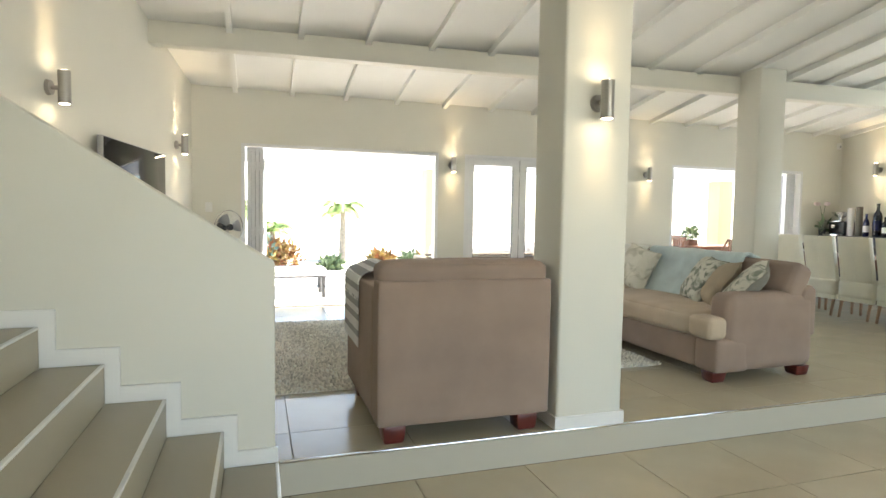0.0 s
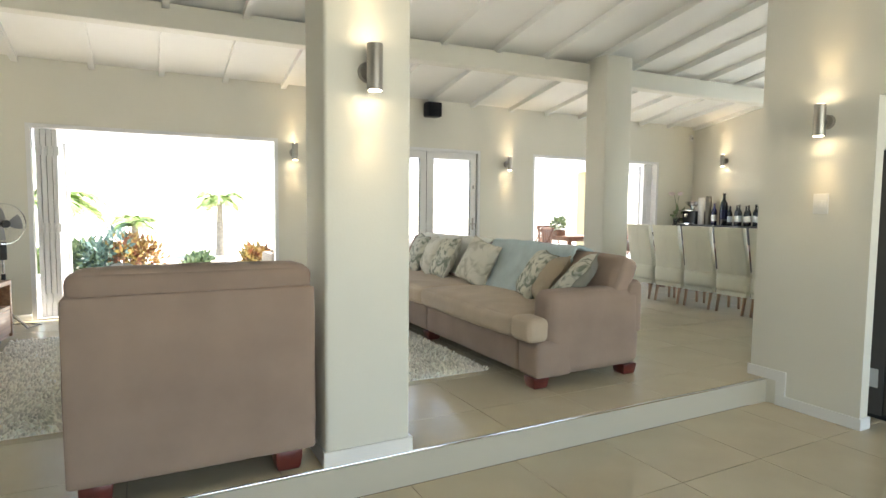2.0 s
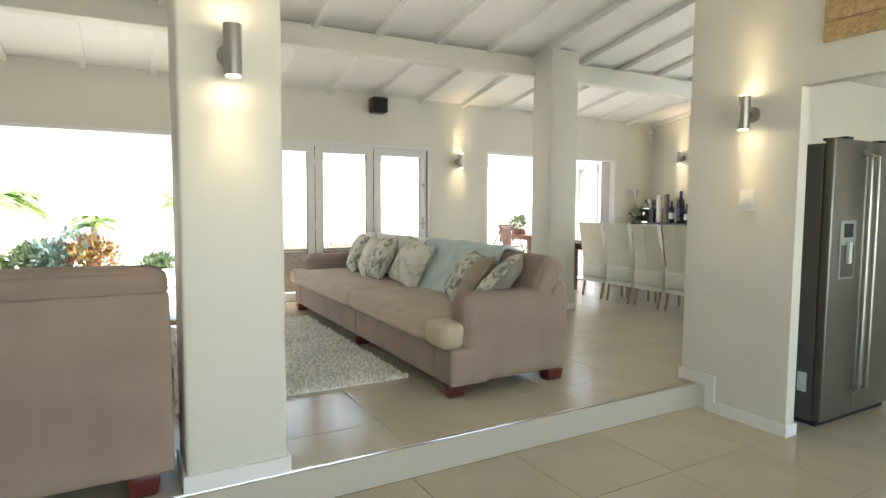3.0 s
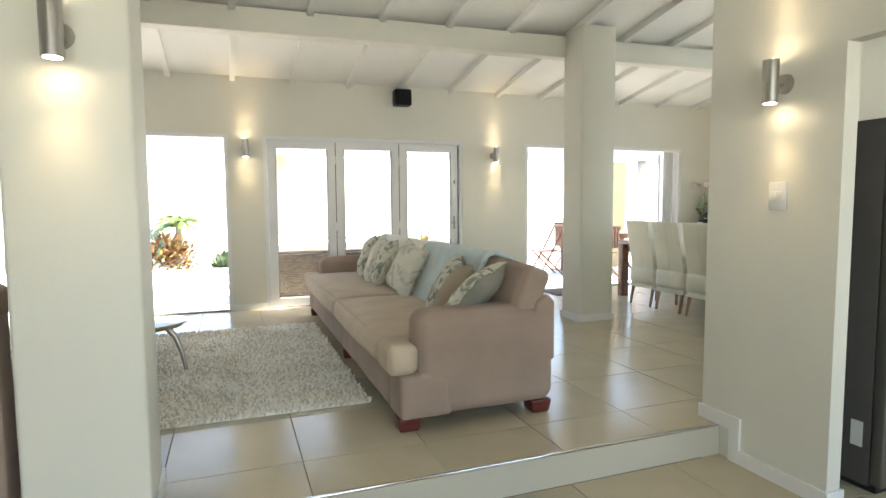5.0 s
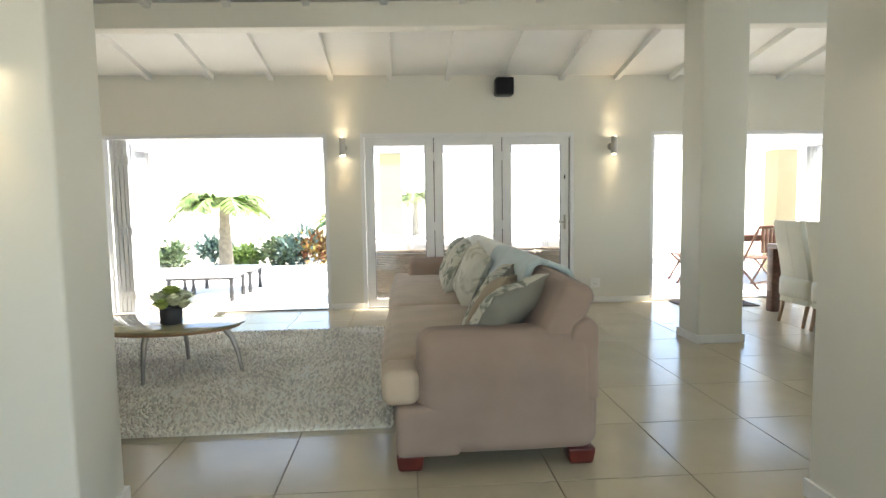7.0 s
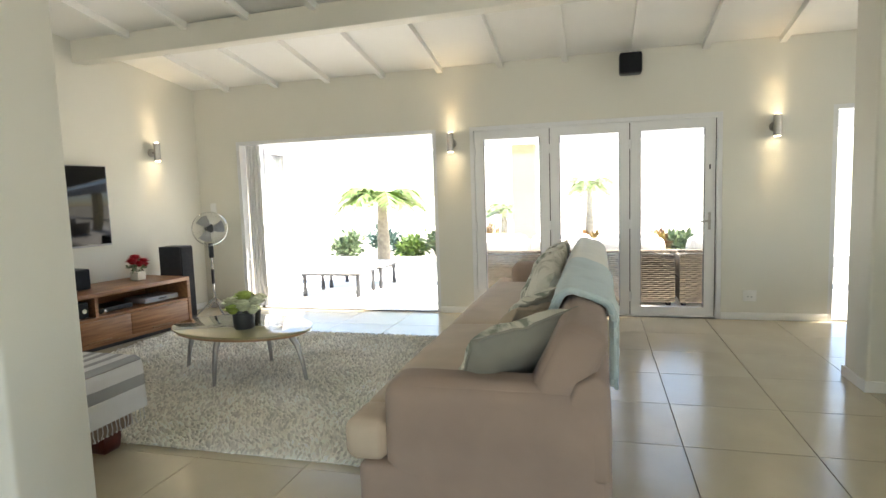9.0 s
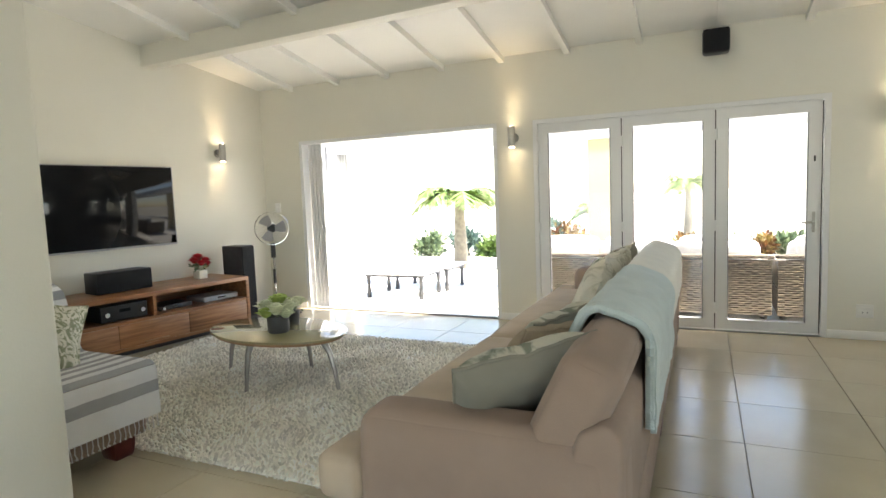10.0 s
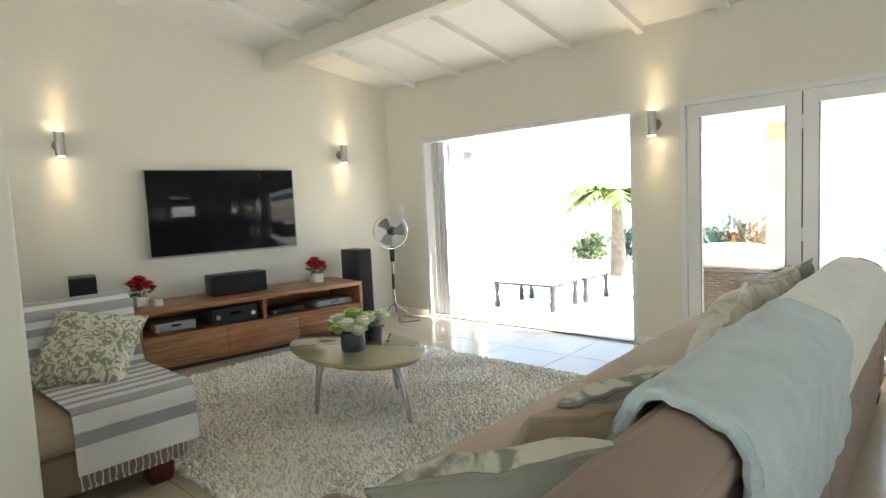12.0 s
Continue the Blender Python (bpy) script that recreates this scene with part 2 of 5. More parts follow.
def prism(bm, outline, y0, y1):
    """Extrude an (x, z) outline along y."""
    a = [bm.verts.new((x, y0, z)) for x, z in outline]
    b = [bm.verts.new((x, y1, z)) for x, z in outline]
    bm.faces.new(a), bm.faces.new(b[::-1])
    for k in range(len(a)):
        j = (k + 1) % len(a)
        bm.faces.new((a[j], a[k], b[k], b[j]))
    bmesh.ops.recalc_face_normals(bm, faces=bm.faces)
    return bm


def soft_box(x0, x1, y0, y1, z0, z1, r=0.05, puff=0.02, n=12, wrinkle=0.004):
    """An upholstered block: rounded edges, slightly domed and uneven faces."""
    bm = bmesh.new()
    c, h = Vector(((x0 + x1) / 2, (y0 + y1) / 2, (z0 + z1) / 2)), Vector(((x1 - x0) / 2, (y1 - y0) / 2, (z1 - z0) / 2))
    bmesh.ops.create_cube(bm, size=2)
    bmesh.ops.subdivide_edges(bm, edges=bm.edges, cuts=n, use_grid_fill=True)
    r = min(r, *h)
    for v in bm.verts:
        q = v.co.copy()
        p = Vector(math.copysign(1 - (1 - abs(a)) ** 1.6, a) * b for a, b in zip(q, h))
        core = Vector(max(-b + r, min(b - r, a)) for a, b in zip(p, h))
        d = p - core
        if d.length > 1e-6:
            p = core + d.normalized() * min(r, max(abs(d.x), abs(d.y), abs(d.z)))
        f = [max(0, 1 - a * a) for a in q]
        bulge = Vector((q.x * f[1] * f[2] if abs(q.x) > 0.99 else 0, q.y * f[0] * f[2] if abs(q.y) > 0.99 else 0, q.z * f[0] * f[1] if abs(q.z) > 0.99 else 0))
        w = noise.noise((c + p) * 9) * wrinkle
        v.co = c + p + bulge * puff + (p.normalized() * w if p.length else p)
    for f in bm.faces:
        f.smooth = True
    return bm


def pillow_mesh(size, thick, seed, front=True):
    """A scatter cushion, square in x and z, its faces toward -y and +y; half of it, front or back."""
    bm = bmesh.new()
    n, s = 18, (-1 if front else 1)
    grid = []
    for i in range(n + 1):
        row = []
        for k in range(n + 1):
            u, w = 2 * i / n - 1, 2 * k / n - 1
            pinch = 1 - 0.09 * (1 - abs(u) ** 1.5) * abs(w) ** 3 - 0.0
            pin2 = 1 - 0.09 * (1 - abs(w) ** 1.5) * abs(u) ** 3
            t = (max(0, (1 - u ** 4) * (1 - w ** 4))) ** 0.55
            wr = noise.noise((u * 3 + seed, w * 3, seed * 1.7)) * 0.018 * (1 - t * 0.4)
            row.append(bm.verts.new((u * size / 2 * pin2, s * (t * thick / 2) + wr, size / 2 + w * size / 2 * pinch)))
        grid.append(row)
    for i in range(n):
        for k in range(n):
            f = bm.faces.new((grid[i][k], grid[i + 1][k], grid[i + 1][k + 1], grid[i][k + 1]))
            f.smooth = True
            if not front:
                f.normal_flip()
    return bm


def mesh_of(name, bm, mat):
    me = bpy.data.meshes.new(name)
    bm.normal_update()
    bm.to_mesh(me)
    bm.free()
    me.materials.append(mat)
    return me


def smooth_round(me, angle=40):
    me.shade_smooth()
    me.set_sharp_from_angle(angle=radians(angle))
    return me


def part(name, bm, mat, parent=None, label="", m=None):
    ob = new(name, smooth_round(mesh_of(name, bm, mat)))
    if parent is not None:
        ob.parent = parent
    if m is not None:
        ob.matrix_basis = m
    if label:
        tagged(ob, label)
    return ob


def thing(name, m, label, category, group=""):
    ob = new(name)
    ob.empty_display_size = 0.1
    ob.matrix_basis = m if isinstance(m, Matrix) else pose(*m)
    return tagged(ob, label, category, group)


def structure(name, bm, mat, label, category):
    return tagged(part(name, bm, mat), label, category, kind="structure")


def leaf_cloud(bm, centre, radii, count, size, rng, up=0.3):
    """Many small pointed leaves in an uneven clump."""
    for _ in range(count):
        d = Vector((rng.gauss(0, 1), rng.gauss(0, 1), rng.gauss(0, 1))).normalized() * rng.uniform(0.45, 1.0)
        lump = 0.75 + 0.5 * noise.noise(d * 2.3 + Vector(centre))
        p = Vector(centre) + Vector((d.x * radii[0], d.y * radii[1], d.z * radii[2])) * lump
        a = (d + Vector((rng.uniform(-0.6, 0.6), rng.uniform(-0.6, 0.6), up + rng.uniform(-0.4, 0.6)))).normalized()
        s = size * rng.uniform(0.6, 1.3)
        w = a.orthogonal().normalized()
        w.rotate(Matrix.Rotation(rng.uniform(0, 6.28), 3, a))
        nrm = a.cross(w)
        q = [p, p + a * s * 0.5 + w * s * 0.22, p + a * s - nrm * s * 0.12, p + a * s * 0.5 - w * s * 0.22]
        bm.faces.new([bm.verts.new(c) for c in q])
    return bm


# ---- the house: levels and walls ----
LOW = -0.18
WX, EX, NY, SY, KY = 0.17, 11.2, 8.48, -2.6, 3.65
TOPZ, SLOPE = 2.80, 0.18


# the television wall stands a little askew: plan coordinates beside x = WX turn with it
WEST = pose(0.31, NY, 0, 0, 0, -8.3) @ Matrix.Translation((-WX, -NY, 0))


def askew(ob):
    """Turns a thing set out against x = WX with the television wall."""
    ob.matrix_basis = WEST @ ob.matrix_basis
    return ob


def roof_z(y):
    return TOPZ + (NY - y) * SLOPE


structure("floor_slab_upper", boxm(-0.55, EX + 0.3, KY + 0.004, NY + 0.22, -0.18, -0.012), GROUT, "grey brown grout bed under the raised tiled floor", "floor")
structure("floor_slab_lower", boxm(-1.8, EX + 0.3, SY - 0.25, KY + 0.004, LOW - 0.3, LOW - 0.012), GROUT, "grey brown grout bed under the lower tiled floor", "floor")


def wall_with_holes(bm, x0, x1, y0, y1, z0, z1, holes):
    """A wall along x with openings (xa, xb, za, zb)."""
    x = x0
    for xa, xb, za, zb in holes:
        box(bm, x, xa, y0, y1, z0, z1)
        if za > z0:
            box(bm, xa, xb, y0, y1, z0, za)
        box(bm, xa, xb, y0, y1, zb, z1)
        x = xb
    box(bm, x, x1, y0, y1, z0, z1)
    return bm


DA, DB, DC = (0.885, 3.508), (3.90, 6.51), (7.48, 10.29)
DTOP = 2.12
structure("wall_north", wall_with_holes(bmesh.new(), WX - 0.25, EX + 0.25, NY, NY + 0.22, -0.18, TOPZ + 0.1, [(*DA, -0.18, DTOP), (*DB, -0.18, DTOP), (*DC, -0.18, DTOP)]), PLASTER, "warm white plastered wall with three wide door openings", "wall")


def side_wall(x0, x1, y0, y1, z0):
    """A wall along y, its top following the roof slope."""
    bm = bmesh.new()
    v = [bm.verts.new(p) for p in ((x0, y0, z0), (x1, y0, z0), (x1, y1, z0), (x0, y1, z0), (x0, y0, roof_z(y0) + 0.05), (x1, y0, roof_z(y0) + 0.05), (x1, y1, roof_z(y1) + 0.05), (x0, y1, roof_z(y1) + 0.05))]
    for f in ((3, 2, 1, 0), (4, 5, 6, 7), (0, 1, 5, 4), (1, 2, 6, 5), (2, 3, 7, 6), (3, 0, 4, 7)):
        bm.faces.new([v[k] for k in f])
    return bm


askew(structure("wall_west", side_wall(WX - 0.25, WX, 3.83, NY, -0.18), PLASTER, "warm white plastered wall behind the television", "wall"))
bm = side_wall(EX, EX + 0.25, 5.95, NY, -0.5)
# the gap from y 4.15 to 5.95 is an added, unseen opening for the fill lamp
box(bm, EX, EX + 0.25, 4.15, 5.95, -0.5, 0.85), box(bm, EX, EX + 0.25, 4.15, 5.95, 2.2, 3.2), box(bm, EX, EX + 0.25, SY, 4.15, -0.5, 4.8)
structure("wall_east", bm, PLASTER, "warm white plastered dining room end wall", "wall")
bm = side_wall(6.12, 6.21, 3.0, 3.77, -0.5)
structure("wall_hall", bm, PLASTER, "plastered wall end carrying a lamp and a light switch", "wall")
bm = side_wall(6.12, 6.21, SY, 3.0, 1.995)
structure("bulkhead_kitchen", bm, PLASTER, "plastered bulkhead over the kitchen opening", "wall")
bm = bmesh.new()
box(bm, 6.21, EX, 3.77 - 0.12, 3.77, -0.5, roof_z(3.77) + 0.05)
structure("wall_kitchen", bm, PLASTER, "plastered wall between the kitchen and dining room", "wall")
structure("ceiling_kitchen", boxm(6.21, EX, SY, 3.65, 2.35, 2.45), CEIL, "flat white kitchen ceiling", "ceiling")
structure("wall_stairwell", boxm(-2.0, -0.375, 3.66, 3.80, LOW, 5.2), PLASTER, "plastered wall beside the upper stairs", "wall")
structure("wall_stair_end", boxm(-2.0, -1.8, SY, 3.66, LOW, 5.2), PLASTER, "plastered wall at the end of the stairwell", "wall")
structure("wall_south", wall_with_holes(bmesh.new(), -2.0, EX + 0.25, SY - 0.2, SY, -0.5, 5.2, [(1.2, 6.0, LOW, 2.5), (7.2, 10.0, 0.6, 2.3)]), PLASTER, "plastered wall with wide garden openings", "wall")

# sloping ceiling with its rafters
bm = bmesh.new()
y0, y1 = SY - 0.3, NY + 0.1
v = [bm.verts.new(p) for p in ((-2.1, y0, roof_z(y0)), (EX + 0.3, y0, roof_z(y0)), (EX + 0.3, y1, roof_z(y1)), (-2.1, y1, roof_z(y1)))]
w = [bm.verts.new(p.co + Vector((0, 0, 0.15))) for p in v]
bm.faces.new(v[::-1]), bm.faces.new(w)
for k in range(4):
    bm.faces.new((v[k], v[(k + 1) % 4], w[(k + 1) % 4], w[k]))
k = -5
while 3.58 + 0.69 * k < EX:
    x = 3.58 + 0.69 * k
    k += 1
    if x < WX + 0.05:
        continue
    d, e = 0.030, 0.11
    c = [bm.verts.new(p) for p in ((x - d, y0, roof_z(y0) - e), (x + d, y0, roof_z(y0) - e), (x + d, NY, roof_z(NY) - e * 0.55), (x - d, NY, roof_z(NY) - e * 0.55), (x - d, y0, roof_z(y0) + 0.02), (x + d, y0, roof_z(y0) + 0.02), (x + d, NY, roof_z(NY) + 0.02), (x - d, NY, roof_z(NY) + 0.02))]
    for f in ((3, 2, 1, 0), (0, 1, 5, 4), (1, 2, 6, 5), (2, 3, 7, 6), (3, 0, 4, 7)):
        bm.faces.new([c[q] for q in f])
structure("ceiling", bm, CEIL, "white boarded sloping ceiling with slim white rafters", "ceiling")
bm = boxm(WX - 0.2, EX, 6.48, 6.64, 2.855, 3.075, bevel=0.006)
for q in bm.verts:
    q.co.y += 0.46 * max(0, (7.0 - q.co.x) / 6.83)
structure("beam", bm, PLASTER, "long white plastered beam under the rafters", "beam")
structure("column_1", boxm(2.735, 3.175, 3.652, 4.0, -0.01, roof_z(4.0) + 0.04, bevel=0.018, seg=3), PLASTER, "square white plastered column with rounded corners", "column")
structure("column_2", boxm(6.985, 7.40, 6.345, 6.70, -0.01, roof_z(6.70) + 0.01, bevel=0.018, seg=3), PLASTER, "square white plastered column carrying the beam", "column")

# step between the two levels
structure("step_riser", boxm(1.185, 6.12, KY - 0.012, KY + 0.004, LOW, -0.012), RISER, "tiled riser of the single floor step", "step")
structure("step_nosing", boxm(1.185, 6.12, KY - 0.016, KY - 0.001, -0.012, 0.001, bevel=0.003), CHROME, "slim metal edge strip on the floor step", "trim")

# half wall of the stairs, with its sloping top
bm = prism(bmesh.new(), [(1.163, -0.18), (1.163, 0.99), (-0.38, 1.99), (-0.38, -0.18)], 3.655, 3.80)
bmesh.ops.bevel(bm, geom=list(bm.edges), offset=0.012, segments=2, profile=0.5, affect="EDGES")
structure("wall_stair", bm, PLASTER, "low plastered stair wall with a sloping top", "wall")

# stairs: each step a tread, a riser and a pale nosing
RISE, GO = 0.181, 0.251
for k in range(6):
    x1, z1 = 1.175 - GO * k, RISE * k
    st = tagged(part("stair_step", boxm(x1 - GO - (1.2 if k == 5 else 0), x1 - 0.012, 2.05, 3.632, LOW, z1 - 0.012), GROUT), "beige tiled stair step with a pale edge strip", "stair", "flight of stairs", "structure")
    part("tread", boxm(x1 - GO - (1.2 if k == 5 else 0) + 0.002, x1 - 0.014, 2.05, 3.63, z1 - 0.012, z1), STAIR, st)
    part("riser", boxm(x1 - 0.012, x1, 2.05, 3.63, max(z1 - RISE, LOW) + 0.001, z1 - 0.010), STAIR, st)
    part("nosing", boxm(x1 - 0.014, x1 + 0.003, 2.05, 3.63, z1 - 0.0095, z1 + 0.002, bevel=0.002), WHITE, st, "pale edge strip")
bm = bmesh.new()
for k in range(6):
    x1, z1 = 1.175 - GO * k, RISE * k
    nx = x1 - GO
    box(bm, nx + 0.062 if k < 5 else nx, x1, 3.634, 3.653, z1 + 0.001, z1 + 0.075)
    if k < 5:
        box(bm, nx + 0.0005, nx + 0.0615, 3.634, 3.653, z1 + 0.001, z1 + RISE + 0.0745)
structure("baseboard_stair", bm, WHITE, "white skirting stepping up beside the stairs", "skirting")


def skirting(name, x0, x1, y0, y1, z, h=0.075):
    return structure(name, boxm(x0, x1, y0, y1, z + 0.0005, z + h, bevel=0.004), WHITE, "white painted skirting board along the wall", "skirting")


skirting("baseboard_north_a", WX + 0.16, DA[0] - 0.001, NY - 0.014, NY - 0.001, 0)
skirting("baseboard_north_b", DA[1] + 0.001, DB[0] - 0.001, NY - 0.014, NY - 0.001, 0)
skirting("baseboard_north_c", DB[1] + 0.001, DC[0] - 0.001, NY - 0.014, NY - 0.001, 0)
skirting("baseboard_north_d", DC[1] + 0.001, EX, NY - 0.014, NY - 0.001, 0)
askew(skirting("baseboard_west", WX + 0.001, WX + 0.014, 3.85, NY - 0.03, 0))
for cx0, cx1, cy0, cy1, nm in ((2.735, 3.175, 3.652, 4.0, "baseboard_column_1"), (6.985, 7.40, 6.345, 6.70, "baseboard_column_2")):
    bm = bmesh.new()
    g = 0.013
    box(bm, cx0 - g, cx1 + g, cy0 - g, cy0 - 0.001, 0.001, 0.075), box(bm, cx0 - g, cx1 + g, cy1 + 0.001, cy1 + g, 0.001, 0.075)
    box(bm, cx0 - g, cx0 - 0.001, cy0 - 0.0005, cy1 + 0.0005, 0.001, 0.075), box(bm, cx1 + 0.001, cx1 + g, cy0 - 0.0005, cy1 + 0.0005, 0.001, 0.075)
    structure(nm, bm, WHITE, "white skirting round the column foot", "skirting")
bm = bmesh.new()
box(bm, 6.104, 6.119, 2.985, 3.56, LOW + 0.001, LOW + 0.078)
box(bm, 6.104, 6.119, 3.49, 3.56, LOW + 0.0785, 0.0)
box(bm, 6.104, 6.119, 3.49, 3.785, 0.0005, 0.078)
box(bm, 6.1195, 6.222, 2.985, 2.999, LOW + 0.001, LOW + 0.078)
structure("baseboard_hall", bm, WHITE, "white skirting stepping up at the floor step", "skirting")

# ---- door sets ----


def frame_ring(bm, x0, x1, y0, y1, z0, z1, t, sill=True):
    box(bm, x0, x0 + t, y0, y1, z0, z1), box(bm, x1 - t, x1, y0, y1, z0, z1)
    box(bm, x0 + t, x1 - t, y0, y1, z1 - t, z1)
    if sill:
        box(bm, x0 + t, x1 - t, y0, y1, z0, z0 + t)
    return bm


def leaf_panel(name, w, m, label, group, knob=False, gasket=True):
    """A glazed folding leaf: stiles, rails, pane; local x along its width."""
    d = thing(name, m, label, "door", group)
    st, h = 0.10, 2.0735
    part("leaf_frame", frame_ring(bmesh.new(), 0, w, -0.022, 0.022, 0.012, h, st), ALU, d)
    gl = part("pane", boxm(st - 0.002, w - st + 0.002, -0.004, 0.004, st + 0.01, h - st + 0.002), GLASS, d)
    gl.visible_shadow = False
    bm = bmesh.new()
    box(bm, st - 0.001, st + 0.008, -0.023, 0.023, st + 0.012, h - st), box(bm, w - st - 0.008, w - st + 0.001, -0.023, 0.023, st + 0.012, h - st)
    if not gasket:
        bm.free()
        bm = boxm(st - 0.03, st + 0.008, -0.024, 0.024, 0.05, h - 0.03)
        part("edge_seal", bm, ALU_DARK, d, "dark rubber edge seal")
    else:
        part("gasket", bm, ALU_DARK, d, "dark rubber glazing strip")
    if gasket:
        part("edge_seal", boxm(w + 0.0003, w + 0.0095, -0.016, 0.016, 0.02, h - 0.01), BLACK, d, "black rubber meeting seal")
    for z in (0.22, 1.0, 1.84):
        part("hinge", cyl(bmesh.new(), (0.0, -0.032, z - 0.05), (0.0, -0.032, z + 0.05), 0.012, n=10), ALU, d)
    if knob:
        bm = bmesh.new()
        box(bm, w - 0.065, w - 0.04, -0.034, -0.0225, 0.93, 1.11, bevel=0.003), cyl(bm, (w - 0.052, -0.034, 1.02), (w - 0.052, -0.07, 1.02), 0.008)
        box(bm, w - 0.15, w - 0.045, -0.08, -0.066, 1.01, 1.03, bevel=0.004)
        part("handle", bm, STEEL, d, "brushed steel lever handle")
        part("lock", boxm(w - 0.06, w - 0.044, -0.03, -0.0225, 1.55, 1.60, bevel=0.003), BLACK, d)
    return d


for nm, (a, b) in (("door_frame_1", DA), ("door_frame_2", DB), ("door_frame_3", DC)):
    bm = bmesh.new()
    t = 0.045
    box(bm, a, a + t, NY + 0.004, NY + 0.12, 0, DTOP - 0.001), box(bm, b - t, b, NY + 0.004, NY + 0.12, 0, DTOP - 0.001)
    box(bm, a + t, b - t, NY + 0.004, NY + 0.12, DTOP - t, DTOP - 0.001)
    f = structure(nm, bm, ALU, "white aluminium frame of a wide folding door", "door frame")
    part("threshold", boxm(a + t, b - t, NY + 0.01, NY + 0.12, -0.01, 0.012, bevel=0.003), ALU_DARK, f)
    bm = bmesh.new()
    box(bm, a + t, b - t, NY + 0.004, NY + 0.05, 0.0125, 0.02)
    part("track", bm, ALU, f)
for k in range(4):
    leaf_panel("folding_door", 0.62, pose(DA[0] + 0.09 + 0.052 * k, NY + 0.10, 0, 0, 0, 86), "white glazed folding door leaf stacked open", "stacked door leaves", gasket=False)
for k in range(4):
    leaf_panel("folding_door", 0.66, pose(DC[1] - 0.09 - 0.052 * k, NY + 0.10, 0, 0, 0, 94), "white glazed folding door leaf stacked open", "stacked door leaves at the dining room", gasket=False)
for k in range(3):
    leaf_panel("folding_door", 0.827, pose(DB[0] + 0.05 + 0.837 * k, NY + 0.055, 0), "white glazed folding door leaf, closed", "closed door leaves", k == 2)

# ---- garden and patio ----
structure("ground", boxm(-400, 400, NY + 0.23, 600, -1.10, -0.95), GRASS, "pale sunlit lawn reaching to the horizon", "ground")
structure("ground_south", boxm(-400, 400, -400, SY - 0.26, -0.62, -0.50), GRASS, "pale sunlit lawn behind the house", "ground")
structure("patio", boxm(-8, 20, NY + 0.2205, 12.6, -0.95, -0.032), GROUT, "bed of the pale tiled patio", "patio")
structure("garden_wall", boxm(-10, 22, 19.3, 19.5, -0.95, -0.60, bevel=0.02), GARDENWALL, "low white rendered garden wall", "garden wall")
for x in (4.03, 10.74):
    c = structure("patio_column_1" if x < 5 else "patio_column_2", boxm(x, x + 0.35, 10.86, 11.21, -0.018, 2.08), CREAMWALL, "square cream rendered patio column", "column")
structure("patio_fascia", boxm(-6, 18, 10.84, 11.23, 2.085, 2.5, bevel=0.01), GARDENWALL, "white fascia beam across the patio columns", "beam")


def shrub(x, y, z, r, mat, seed, label, n=420, size=0.16):
    rng = random.Random(seed)
    s = thing("shrub", (x, y, z), label, "shrub")
    bm = bmesh.new()
    for k in range(6):
        a = rng.uniform(0, 6.28)
        tube(bm, [(0, 0, -0.1), (math.cos(a) * r * 0.3, math.sin(a) * r * 0.3, r * 0.6), (math.cos(a) * r * 0.6, math.sin(a) * r * 0.6, r * 1.1)], [0.02, 0.014, 0.006], 6)
    part("stem", bm, BARK, s)
    bm = bmesh.new()
    for k in range(5):
        leaf_cloud(bm, (rng.uniform(-0.5, 0.5) * r, rng.uniform(-0.4, 0.4) * r, r * rng.uniform(0.6, 1.2)), (r * 0.62, r * 0.6, r * 0.55), n // 5, size, rng)
    part("crown", bm, mat, s)
    return s


def palm(x, y, z, trunk, span, seed, fronds=11):
    rng = random.Random(seed)
    p = thing("palm_tree", (x, y, z), "young palm tree with arching green fronds and grey trunk", "palm tree", "garden palms")
    bm = bmesh.new()
    rings = [(0.20 - 0.10 * k / 12 + (0.012 if k % 2 else 0), trunk * k / 12) for k in range(13)]
    lathe(bm, rings, 14)
    part("trunk", bm, BARK, p)
    for f in range(fronds):
        a = 6.283 * f / fronds + rng.uniform(-0.25, 0.25)
        lift = rng.uniform(0.35, 1.35)
        bm = bmesh.new()
        pts = []
        for k in range(9):
            u = k / 8
            r = span * u * (0.95 - 0.1 * lift)
            pts.append(Vector((math.cos(a) * r, math.sin(a) * r, trunk + span * (lift * u - (0.55 + 0.5 * lift) * u * u))))
        tube(bm, pts, [0.022 - 0.002 * k for k in range(9)], 5)
        side = Vector((-math.sin(a), math.cos(a), 0))
        for k in range(1, 30):
            u = k / 30
            i = min(int(u * 8), 7)
            c = pts[i].lerp(pts[i + 1], u * 8 - i)
            d = (pts[i + 1] - pts[i]).normalized()
            le = span * 0.36 * math.sin(3.14159 * min(1, u * 0.8 + 0.18))
            for s in (-1, 1):
                tip = c + (side * s * 0.8 + d * 0.6).normalized() * le + Vector((0, 0, -0.30 * le + rng.uniform(-0.05, 0.05)))
                mid = c.lerp(tip, 0.5) + Vector((0, 0, 0.05 * le))
                w = d * 0.022
                v = [bm.verts.new(q) for q in (c - w, c + w, mid + w * 1.3, tip, mid - w * 1.3)]
                bm.faces.new(v)
        part("frond", bm, PALM, p)
    return p


